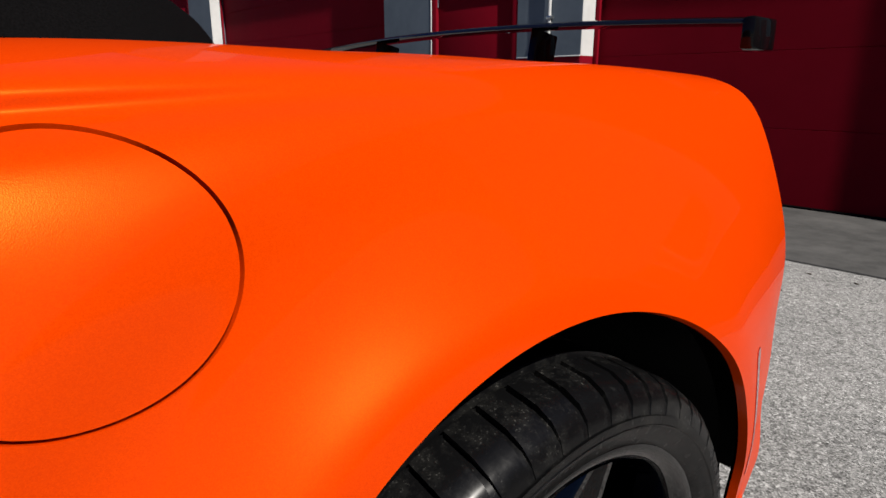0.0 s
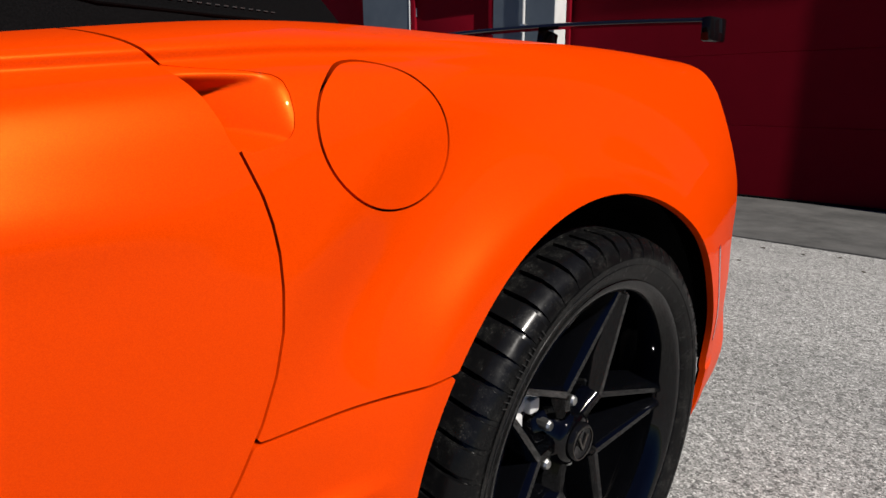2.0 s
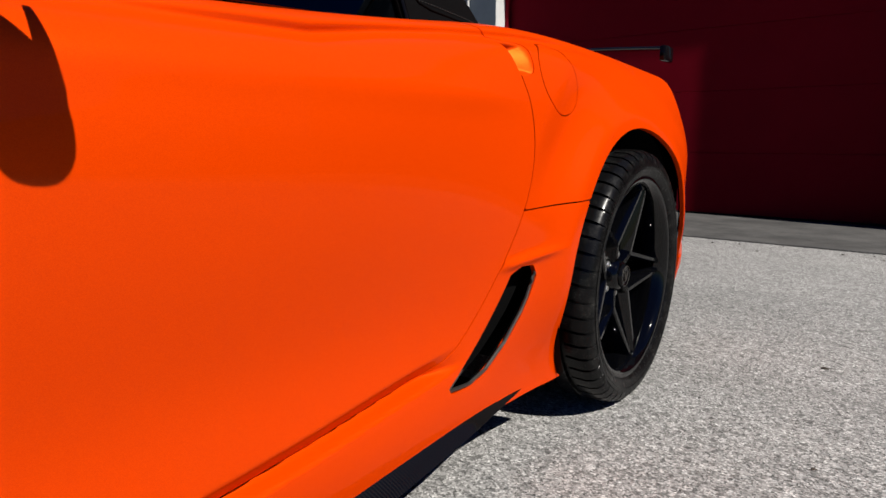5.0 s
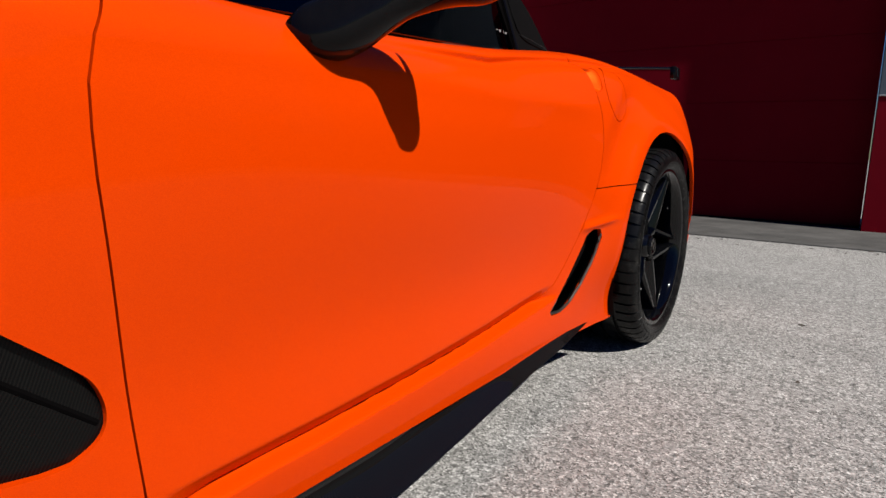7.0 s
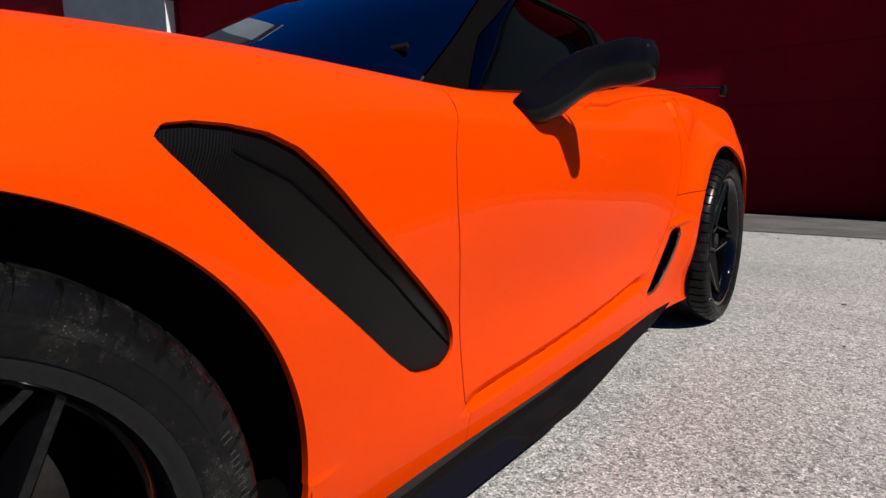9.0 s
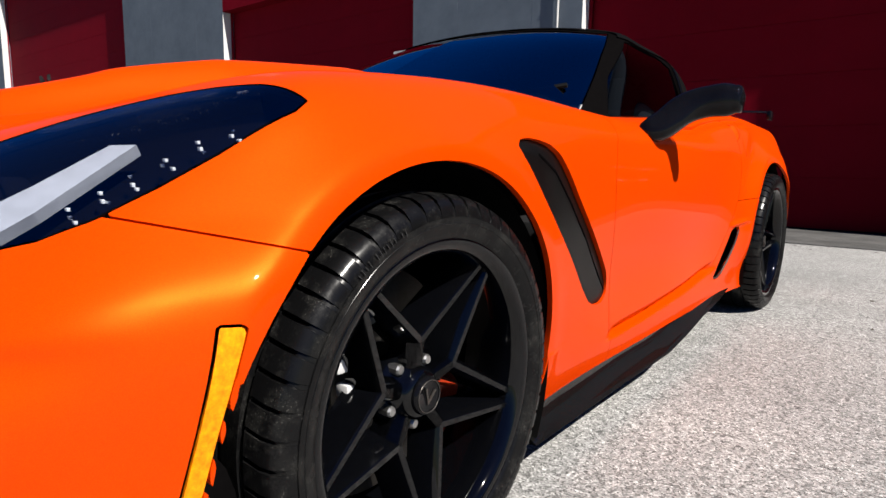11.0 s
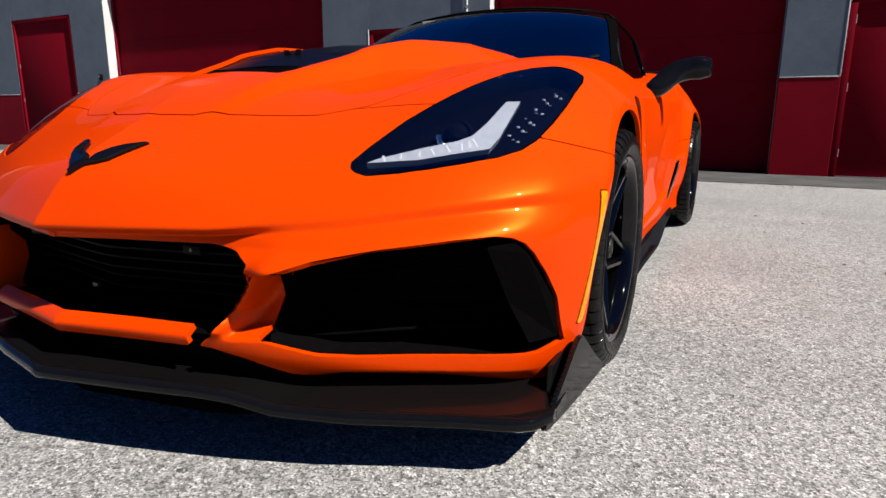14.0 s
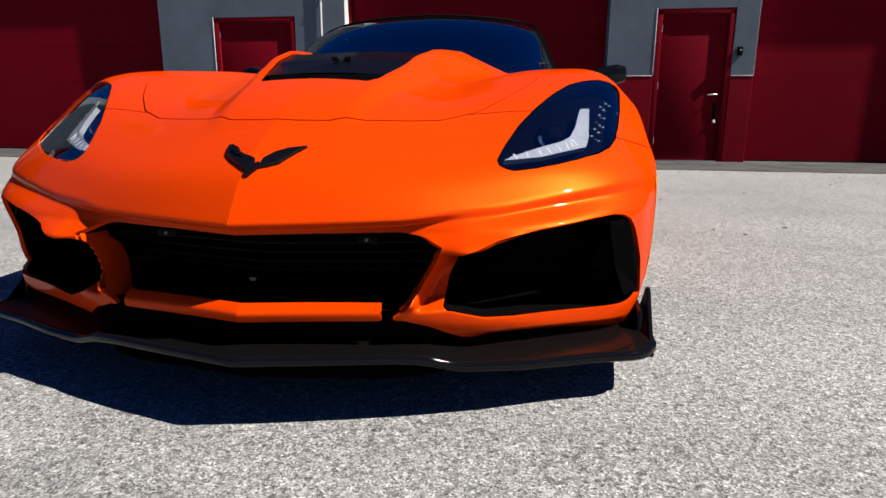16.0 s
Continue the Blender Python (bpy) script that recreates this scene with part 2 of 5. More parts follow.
def bar(a, b, wide, thick, bevel=0.003, up=(1, 0, 0), bm=None, taper=1.0):
    """A bevelled bar from a to b, wide across and thick along up."""
    a, b, up = Vector(a), Vector(b), Vector(up)
    d = (b - a).normalized()
    side = d.cross(up).normalized()
    up = side.cross(d).normalized()
    bm = bm or bmesh.new()
    vs = []
    for p, s in ((a, 1.0), (b, taper)):
        for i, j in ((-1, -1), (1, -1), (1, 1), (-1, 1)):
            vs.append(bm.verts.new(p + side * i * wide * s / 2 + up * j * thick * s / 2))
    fs = [bm.faces.new([vs[k] for k in q]) for q in ((0, 1, 2, 3), (7, 6, 5, 4), (0, 4, 5, 1), (1, 5, 6, 2), (2, 6, 7, 3), (3, 7, 4, 0))]
    bmesh.ops.recalc_face_normals(bm, faces=fs)
    if bevel:
        bmesh.ops.bevel(bm, geom=list({e for f in fs for e in f.edges}), offset=bevel, segments=2, affect="EDGES", profile=0.5)
    return bm


def tube(points, radius, sides=10, bm=None, closed=False):
    """A round tube along points; radius may be one number or one a point."""
    bm = bm or bmesh.new()
    pts = [Vector(p) for p in points]
    n = len(pts)
    rad = radius if isinstance(radius, (list, tuple)) else [radius] * n
    rings = []
    for i, p in enumerate(pts):
        d = (pts[(i + 1) % n] - pts[i - 1]) if closed else (pts[min(i + 1, n - 1)] - pts[max(i - 1, 0)])
        d.normalize()
        ref = Vector((0, 0, 1)) if abs(d.z) < 0.9 else Vector((1, 0, 0))
        s = d.cross(ref).normalized()
        t = s.cross(d)
        rings.append([bm.verts.new(p + (s * math.cos(a) + t * math.sin(a)) * rad[i]) for a in (2 * math.pi * k / sides for k in range(sides))])
    for i in range(n if closed else n - 1):
        a, b = rings[i], rings[(i + 1) % n]
        for k in range(sides):
            bm.faces.new((a[k], a[(k + 1) % sides], b[(k + 1) % sides], b[k]))
    if not closed:
        bm.faces.new(rings[0][::-1])
        bm.faces.new(rings[-1])
    bmesh.ops.recalc_face_normals(bm, faces=bm.faces)
    return bm


def slab(outline, thick, bevel=0.0, bm=None, axis="z", at=0.0):
    """A flat plate: a closed outline pulled out along an axis from at."""
    bm = bm or bmesh.new()
    def put(p, h):
        a, b = p
        return {"x": (h, a, b), "y": (a, h, b), "z": (a, b, h)}[axis]
    lo = [bm.verts.new(put(p, at)) for p in outline]
    hi = [bm.verts.new(put(p, at + thick)) for p in outline]
    n = len(outline)
    fs = [bm.faces.new(lo), bm.faces.new(hi[::-1])]
    fs += [bm.faces.new((lo[i], hi[i], hi[(i + 1) % n], lo[(i + 1) % n])) for i in range(n)]
    bmesh.ops.recalc_face_normals(bm, faces=fs)
    if bevel:
        bmesh.ops.bevel(bm, geom=list(fs[0].edges) + list(fs[1].edges), offset=bevel, segments=2, affect="EDGES", profile=0.5)
    return bm


def revolve(profile, steps, axis_out=1.0):
    """Verts and faces of a profile of (radius, x) turned about the x axis."""
    verts, faces, n = [], [], len(profile)
    for i in range(steps):
        a = 2 * math.pi * i / steps
        verts += [(x, r * math.cos(a), r * math.sin(a)) for r, x in profile]
    for i in range(steps):
        j = (i + 1) % steps
        for k in range(n - 1):
            faces.append((i * n + k, i * n + k + 1, j * n + k + 1, j * n + k))
    return verts, faces


# ------------------------------------------------------------ lofted skins
def spline_matrix(knots, at):
    """Rows that weigh the knots' values into a natural cubic spline at the given places."""
    k, q = np.asarray(knots, float), np.asarray(at, float)
    n = len(k)
    h = np.diff(k)
    a, b = np.zeros((n, n)), np.zeros((n, n))
    a[0, 0] = a[-1, -1] = 1
    for i in range(1, n - 1):
        a[i, i - 1:i + 2] = h[i - 1], 2 * (h[i - 1] + h[i]), h[i]
        b[i, i - 1:i + 2] = 6 / h[i - 1], -6 / h[i - 1] - 6 / h[i], 6 / h[i]
    m = np.linalg.solve(a, b)
    i = np.clip(np.searchsorted(k, q) - 1, 0, n - 2)
    d, e = q - k[i], k[i + 1] - q
    out = np.zeros((len(q), n))
    r = np.arange(len(q))
    hi = h[i]
    out[r, i] += e / hi
    out[r, i + 1] += d / hi
    out += m[i] * ((e ** 3 / hi - e * hi) / 6)[:, None] + m[i + 1] * ((d ** 3 / hi - d * hi) / 6)[:, None]
    return out


def loft(lines, nu, nv):
    """A smooth grid of points through lines of stations (lines x stations x 3)."""
    p = np.array(lines, float)
    cu = np.linalg.norm(np.diff(p[:-1], axis=1), axis=2).mean(0)
    cv = np.linalg.norm(np.diff(p, axis=0), axis=2).mean(1)
    ku, kv = np.concatenate([[0], np.cumsum(cu)]), np.concatenate([[0], np.cumsum(cv)])
    au = spline_matrix(ku, np.linspace(0, ku[-1], nu))
    av = spline_matrix(kv, np.linspace(0, kv[-1], nv))
    return np.einsum("ak,ksc,bs->abc", av, p, au)


def softened(g, su, sv):
    """A grid blurred along both ways, with its open ends held."""
    for axis, s in ((1, su), (0, sv)):
        r = int(3 * s)
        k = np.exp(-np.arange(-r, r + 1) ** 2 / (2 * s * s))
        k /= k.sum()
        first, last = np.take(g, [0], axis), np.take(g, [-1], axis)
        lead = 2 * first - np.flip(np.take(g, range(1, r + 1), axis), axis)
        tail = 2 * last - np.flip(np.take(g, range(-r - 1, -1), axis), axis)
        wide = np.concatenate([lead, g, tail], axis)
        n = g.shape[axis]
        g = sum(k[i] * np.take(wide, range(i, i + n), axis) for i in range(2 * r + 1))
    return g


class Skin:
    """A triangle skin with its normals; cut() keeps the part where g is positive."""

    def __init__(self, v, n, f):
        self.v, self.n, self.f = v, n, f

    @staticmethod
    def of(grid):
        du, dv = np.gradient(grid, axis=1), np.gradient(grid, axis=0)
        n = np.cross(du, dv)
        n /= np.linalg.norm(n, axis=2, keepdims=True) + 1e-12
        a, b = grid.shape[:2]
        i = (np.arange(a - 1)[:, None] * b + np.arange(b - 1)[None]).ravel()
        f = np.concatenate([np.stack([i, i + 1, i + b + 1], 1), np.stack([i, i + b + 1, i + b], 1)])
        return Skin(grid.reshape(-1, 3), n.reshape(-1, 3), f)

    def cut(self, g):
        g = np.where(np.abs(g) < 1e-9, 1e-9, g)
        inside = g[self.f] > 0
        count = inside.sum(1)
        keep, mixed = self.f[count == 3], self.f[(count == 1) | (count == 2)]
        v, n, out = [self.v], [self.n], [keep]
        if len(mixed):
            ins = g[mixed] > 0
            lone_in = ins.sum(1) == 1
            lone = np.where(lone_in, ins.argmax(1), (~ins).argmax(1))
            r = np.arange(len(mixed))
            a, b, c = mixed[r, lone], mixed[r, (lone + 1) % 3], mixed[r, (lone + 2) % 3]
            pairs = np.concatenate([np.stack([a, b], 1), np.stack([a, c], 1)])
            key = np.sort(pairs, 1)
            uniq, back = np.unique(key, axis=0, return_inverse=True)
            back = back.ravel()
            t = (g[uniq[:, 0]] / (g[uniq[:, 0]] - g[uniq[:, 1]]))[:, None]
            base = len(self.v)
            v.append(self.v[uniq[:, 0]] * (1 - t) + self.v[uniq[:, 1]] * t)
            n.append(self.n[uniq[:, 0]] * (1 - t) + self.n[uniq[:, 1]] * t)
            ab, ac = base + back[:len(a)], base + back[len(a):]
            out.append(np.stack([a, ab, ac], 1)[lone_in])
            out.append(np.stack([ab, b, c], 1)[~lone_in])
            out.append(np.stack([ab, c, ac], 1)[~lone_in])
        v, n, f = np.concatenate(v), np.concatenate(n), np.concatenate(out)
        used, back = np.unique(f, return_inverse=True)
        n = n[used]
        n /= np.linalg.norm(n, axis=1, keepdims=True) + 1e-12
        return Skin(v[used], n, back.reshape(-1, 3))

    def moved(self, d):
        return Skin(self.v + self.n * d, self.n, self.f)

    def mirrored(self):
        s = np.array([-1, 1, 1])
        wide = np.clip((self.v[:, 0] - 0.45) / 0.45, 0, 1)
        v = self.v * s
        v[:, 0] *= 1.03 + 0.03 * wide * wide * (3 - 2 * wide)
        return Skin(v, self.n * s, self.f[:, ::-1])

    def mesh(self, name, rim=0.012):
        """The skin as a mesh, its open edges turned inwards by rim."""
        v, n, f = self.v, self.n, self.f
        if rim and len(f):
            e = np.concatenate([f[:, [0, 1]], f[:, [1, 2]], f[:, [2, 0]]])
            key = np.sort(e, 1)
            _, first, count = np.unique(key, axis=0, return_index=True, return_counts=True)
            b = e[first[count == 1]]
            # the rim: a short turned-in strip with normals of its own
            p, q = v[b[:, 0]], v[b[:, 1]]
            side = np.cross(q - p, n[b[:, 0]])
            side /= np.linalg.norm(side, axis=1, keepdims=True) + 1e-12
            k, base = len(b), len(v)
            low_p, low_q = p - n[b[:, 0]] * rim, q - n[b[:, 1]] * rim
            v = np.concatenate([v, p, q, low_p, low_q])
            n = np.concatenate([n, side, side, side, side])
            i = base + np.arange(k)
            f = np.concatenate([f, np.stack([i + k, i, i + 2 * k], 1), np.stack([i + k, i + 2 * k, i + 3 * k], 1)])
        return mesh_of(name, v, f, True, n)


def poly(points, a, b, r=0.0):
    """Signed distance (positive inside) to a polygon in two coordinates, its corners rounded by r."""
    pts = np.array(points, float)
    d = np.full(len(a), 1e9)
    s = np.ones(len(a))
    n = len(pts)
    p = np.stack([a, b], 1)
    for i in range(n):
        e = pts[i - 1] - pts[i]
        w = p - pts[i]
        t = np.clip((w @ e) / (e @ e), 0, 1)
        d = np.minimum(d, np.linalg.norm(w - t[:, None] * e, axis=1))
        c1, c2, c3 = p[:, 1] >= pts[i, 1], p[:, 1] < pts[i - 1, 1], e[0] * w[:, 1] > e[1] * w[:, 0]
        s = np.where((c1 & c2 & c3) | (~c1 & ~c2 & ~c3), -s, s)
    return -(s * d) + r


def both(*gs):
    return np.minimum.reduce(gs)


def either(*gs):
    return np.maximum.reduce(gs)


# ------------------------------------------------------------ ground and building
def ground_sheet():
    bm = bmesh.new()
    bmesh.ops.create_grid(bm, x_segments=2, y_segments=2, size=600)
    return part("ground", bm, ASPHALT, None, "weathered pale grey asphalt of a yard in sun")


ground = tagged(ground_sheet(), category="ground", kind="structure")
APRON_Y, WALL_Y = 5.98, 7.35
apron = tagged(part("pavement", box(-60, 60, APRON_Y, WALL_Y + 0.6, -0.05, 0.012, 0.006), APRON, None, "dark worn concrete strip along the building"),
               category="pavement", kind="structure")


# ------------------------------------------------------------ the car
CAR_X = -0.017
car = empty("sports_car", pose(CAR_X, 0, 0), "glossy orange sports car with black wheels and a black soft top", "car")
FRONT_R, REAR_R, WHEELBASE = 0.338, 0.350, 2.715

# Character lines of the left half, from the tail along the flank and round the nose to the middle.
SIDE_Y = [3.42, 3.1, 2.71, 2.35, 2.05, 1.5, 1.0, 0.6, 0.2, -0.15]


def line(xs, zs, nose):
    return [(x, y, z) for x, y, z in zip(xs, SIDE_Y, zs)] + list(nose)


under = line([.86, .905, .93, .885, .868, .862, .862, .868, .90, .93], [.22, .18, .17, .16, .16, .16, .16, .16, .16, .17],
             [(.945, -.36, .17), (.930, -.49, .15), (.870, -.555, .132), (.66, -.680, .135), (.43, -.828, .145), (.22, -.905, .17), (0, -.92, .17)])
sill = line([.875, .935, .95, .89, .873, .870, .873, .887, .922, .954], [.30, .26, .25, .24, .23, .225, .225, .225, .235, .25],
            [(.966, -.37, .25), (.946, -.50, .24), (.888, -.588, .186), (.66, -.735, .196), (.43, -.905, .262), (.22, -.958, .275), (0, -1.008, .275)])
lower = line([.868, .946, .964, .915, .872, .867, .872, .898, .940, .968], [.38, .36, .35, .335, .32, .31, .31, .315, .33, .345],
             [(.974, -.37, .345), (.948, -.512, .34), (.888, -.590, .31), (.67, -.728, .30), (.435, -.885, .35), (.22, -.945, .355), (0, -.985, .36)])
middle = line([.870, .955, .975, .925, .872, .862, .870, .905, .957, .979], [.47, .46, .46, .445, .43, .42, .42, .42, .44, .45],
              [(.982, -.365, .445), (.943, -.52, .445), (.886, -.627, .445), (.67, -.803, .44), (.435, -.903, .44), (.22, -.970, .445), (0, -1.022, .45)])
upper = line([.868, .950, .973, .918, .88, .88, .884, .912, .964, .984], [.58, .58, .58, .57, .56, .55, .55, .55, .555, .545],
             [(.983, -.355, .54), (.940, -.505, .535), (.868, -.612, .525), (.65, -.768, .505), (.43, -.876, .495), (.22, -.955, .495), (0, -1.006, .50)])
shoulder = line([.866, .932, .934, .900, .882, .888, .89, .908, .956, .972], [.70, .71, .715, .70, .69, .67, .67, .67, .67, .645],
                [(.968, -.33, .625), (.915, -.458, .612), (.820, -.582, .592), (.60, -.720, .58), (.40, -.825, .568), (.2, -.905, .57), (0, -.942, .58)])
haunch = line([.818, .853, .880, .874, .87, .88, .882, .90, .932, .935], [.858, .858, .845, .832, .805, .77, .765, .77, .78, .755],
              [(.922, -.285, .722), (.868, -.395, .70), (.765, -.515, .675), (.57, -.643, .648), (.37, -.737, .634), (.18, -.808, .636), (0, -.842, .645)])
peak = line([.748, .747, .796, .825, .825, .835, .84, .85, .85, .855], [.956, .967, .954, .932, .902, .853, .842, .856, .866, .84],
            [(.855, -.22, .818), (.795, -.31, .797), (.695, -.42, .765), (.525, -.545, .712), (.34, -.64, .697), (.17, -.70, .70), (0, -.725, .705)])
inner = line([.60, .65, .68, .71, .735, .74, .74, .73, .71, .70], [.984, .988, .988, .980, .943, .890, .874, .888, .885, .855],
             [(.675, -.20, .843), (.635, -.27, .82), (.565, -.355, .79), (.435, -.45, .758), (.29, -.52, .752), (.14, -.565, .757), (0, -.58, .76)])
crown = line([.35, .36, .37, .38, .38, .38, .38, .37, .36, .35], [1.0, 1.01, 1.005, .985, .96, .93, .91, .90, .875, .84],
             [(.335, -.19, .83), (.315, -.22, .82), (.28, -.255, .813), (.22, -.29, .81), (.15, -.32, .81), (.07, -.335, .812), (0, -.34, .812)])
spine = line([0] * 10, [1.0, 1.01, 1.005, .985, .96, .935, .92, .91, .885, .85],
             [(0, -.165, .848), (0, -.175, .846), (0, -.183, .845), (0, -.19, .844), (0, -.197, .843), (0, -.2, .842), (0, -.203, .842)])
grid = loft([under, sill, lower, middle, upper, shoulder, haunch, peak, inner, crown, spine], 640, 350)


ARCH_F, ARCH_R = (0.018, 0.295, 0.430), (2.748, 0.345, 0.409)


def smooth_step(x, a, b):
    t = np.clip((x - a) / (b - a), 0, 1)
    return t * t * (3 - 2 * t)


def sculpt(g):
    """Crease and swell on the lofted skin: arch lips, door channel, hood dome, nose folds."""
    g = g.copy()
    x, y, z = g[..., 0].copy(), g[..., 1].copy(), g[..., 2].copy()
    n = np.cross(np.gradient(g, axis=1), np.gradient(g, axis=0))
    out = n[..., :2] / (np.linalg.norm(n[..., :2], axis=2, keepdims=True) + 1e-9)
    out *= np.where((out * g[..., :2]).sum(2, keepdims=True) < 0, -1, 1)
    flank = smooth_step(x, 0.70, 0.82)
    # arches: a flat lip, a crease, and a flare that falls away to the flank
    for (cy, cz, r), lip, proud, dip, fall, back in ((ARCH_F, 0.030, 0.013, 0.012, 0.075, 0.3), (ARCH_R, 0.034, 0.015, 0.016, 0.090, 0.25)):
        d = np.hypot(y - cy, z - cz)
        c = r + lip
        over = 0.5 * (d - c + np.hypot(d - c, 0.012))
        t = np.clip(over / fall, 0, 1)
        low = dip * smooth_step(z, cz + .20, cz + .38)
        shape = proud - 0.20 * (over - d + c) - (proud + low) * t * (2 - t) + low * smooth_step(d, c + fall, c + 2.1 * fall)
        turn = np.arctan2(z - cz, cy - y)
        ahead = back + (1 - back) * smooth_step(math.pi - turn, 0.9, 1.7) * smooth_step(z, cz - .10, cz + .10)
        g[..., 0] += flank * ahead * np.maximum(shape, -0.03)
    # undercut along the foot of the door above the ledge of the rocker
    foot = np.interp(y, [.80, 1.17, 1.37, 1.65, 1.95, 2.05], [.234, .241, .250, .268, .298, .31])
    run = smooth_step(y, 0.84, 0.98) * (1 - smooth_step(y, 1.88, 2.02))
    u = z - foot
    g[..., 0] -= flank * run * 0.030 * np.where(u > 0, np.clip(1 - u / 0.034, 0, 1), np.clip(1 + u / 0.010, 0, 1))
    # swell over the rocker intake
    g[..., 0] += flank * 0.010 * np.exp(-((z - 0.476 - 0.10 * (y - 2.2)) / 0.010) ** 2) * smooth_step(y, 2.10, 2.16) * (1 - smooth_step(y, 2.24, 2.34))
    # crease that rises from the front vent along the door
    g[..., 0] += flank * 0.006 * np.exp(-((z - 0.80) / 0.03) ** 2) * smooth_step(y, 0.3, 0.9) * (1 - smooth_step(y, 2.0, 2.3))
    # dome of the hood and the two folds beside it
    dome = np.interp(y, [-.72, -.47, -.3, .4, 1.2], [.165, .20, .24, .36, .42])
    rise = np.interp(y, [-.76, -.68, -.45, -.2, .05, .4, .74, 1.1], [0, .010, .028, .060, .084, .085, .062, 0])
    away = np.abs(x) - dome
    inside, outside = np.interp(y, [-.3, .05, .5], [.022, .035, .10]), np.interp(y, [-.3, .05, .5], [.038, .050, .14])
    g[..., 2] += (1 - smooth_step((away + inside) / (inside + outside), 0, 1)) * rise * smooth_step(z, 0.55, 0.68)
    # ledge under the windows that runs back over the haunch
    belt = np.interp(y, [1.0, 1.70, 1.85, 2.05, 2.3, 2.6], [.835, .86, .885, .912, .935, .95])
    g[..., 0] -= flank * (0.020 * np.exp(-((z - belt) / 0.012) ** 2) - 0.006 * np.exp(-((z - belt - 0.028) / 0.014) ** 2)) * smooth_step(y, 1.0, 1.6) * (1 - smooth_step(y, 2.35, 2.9))
    valley = np.exp(-((np.abs(x) - dome - 0.13) / 0.09) ** 2) * smooth_step(y, -0.80, 0.0) * (1 - smooth_step(y, 0.4, 0.9))
    g[..., 2] -= valley * 0.020 * smooth_step(z, 0.55, 0.70)
    # fold under the nose: a sharp brow over the grille, a softer one over the side intakes
    fold = np.interp(x, [0, .35, .57, .76, .89], [.464, .470, .486, .510, .527])
    u = z - fold
    side = smooth_step(x, 0.36, 0.50)
    below = np.where(u > 0, np.exp(-(u / (0.011 + 0.006 * side)) ** 2), np.exp(-(u / (0.032 + 0.2 * (1 - side))) ** 2))
    deep = (0.040 * (1 - side) + 0.018 * side * (1 - 0.4 * smooth_step(x, 0.7, 0.92))) * smooth_step(-y, 0.44, 0.60) * smooth_step(z, 0.29, 0.33)
    g[..., :2] -= out * (below * deep)[..., None]
    # the bar under the grille leans back, the bridge beside the side intake lies back behind its lips
    front = smooth_step(-y, 0.5, 0.7)
    g[..., 1] += front * (1 - smooth_step(x, 0.32, 0.36)) * 0.035 * smooth_step(z, 0.272, 0.305) * (1 - smooth_step(z, 0.33, 0.36))
    g[..., 1] += front * smooth_step(x, .46, .54) * 1.7 * np.maximum(np.interp(x, [.5, .9], [.200, .180]) - z, 0)
    crease = np.interp(z, [.27, .285, .348, .415, .43], [.352, .364, .398, .434, .440])
    lip = smooth_step(z, .398, .414) * (1 - smooth_step(z, .418, .458)) * np.exp(-(np.maximum(x - .52, 0) / .10) ** 2) * smooth_step(x, .38, .42)
    g[..., 1] -= front * (0.034 + 0.014 * smooth_step(x, .44, .50)) * lip
    lie = smooth_step(z, 0.274, 0.296) * (1 - smooth_step(z, 0.400, 0.416)) * (1 - smooth_step(x, 0.55, 0.65))
    g[..., 1] += front * lie * (0.076 * smooth_step(x, crease + .006, crease + .036) - 0.014 * smooth_step(x, crease - .04, crease))
    g[..., 0] -= CAR_X * np.clip(g[..., 0] / 0.4, 0, 1)
    return g


soft, softer = softened(grid, 6.8, 3.8), softened(grid, 12.0, 8.0)
nose_top = (smooth_step(-grid[..., 1], 0.0, 0.3) * smooth_step(grid[..., 2], 0.57, 0.66))[..., None]
skin = Skin.of(sculpt(soft * (1 - nose_top) + softer * nose_top))
X, Y, Z = skin.v.T
if skin.n[np.argmax(X)][0] < 0:
    skin.n, skin.f = -skin.n, skin.f[:, ::-1]

def rounded(points, times=2):
    """A closed outline with its corners cut off, again and again."""
    p = np.array(points, float)
    for _ in range(times):
        q = np.roll(p, -1, 0)
        p = np.stack([p * .75 + q * .25, p * .25 + q * .75], 1).reshape(-1, 2)
    return [tuple(v) for v in p]


# outlines of panels and openings
XW = X + CAR_X
arch_f = np.hypot(Y - ARCH_F[0], Z - ARCH_F[1]) - ARCH_F[2]
arch_r = np.hypot(Y - ARCH_R[0], Z - ARCH_R[1]) - ARCH_R[2]
arches = either(both(arch_f, arch_r), 0.6 - X)
DOOR = rounded([(0.895, 0.95), (0.872, 0.85), (0.83, 0.755), (0.828, 0.667), (0.837, 0.566), (0.851, 0.428), (0.861, 0.332), (0.868, 0.262), (0.889, 0.238), (1.17, 0.243), (1.37, 0.252), (1.65, 0.270),
                (1.90, 0.296), (1.975, 0.322), (2.04, 0.372), (2.11, 0.455), (2.188, 0.577), (2.224, 0.66), (2.234, 0.74), (2.229, 0.795), (2.213, 0.846), (2.201, 0.886), (2.180, 0.921), (2.160, 0.940),
                (2.135, 0.955), (2.11, 0.975), (1.5, 1.0)], 1)
door = both(poly(DOOR, Y, Z), X - 0.55)
HOOD = [(-0.02, -0.73), (0.03, -0.727), (0.115, -0.713), (0.155, -0.69), (0.27, -0.650), (0.385, -0.604), (0.475, -0.53), (0.55, -0.42), (0.62, -0.28), (0.665, -0.05),
        (0.69, 0.35), (0.72, 0.80), (0.0, 0.74), (-0.5, 0.74), (-0.5, -0.73)]
hood = both(poly(HOOD, XW, Y), Z - 0.62)
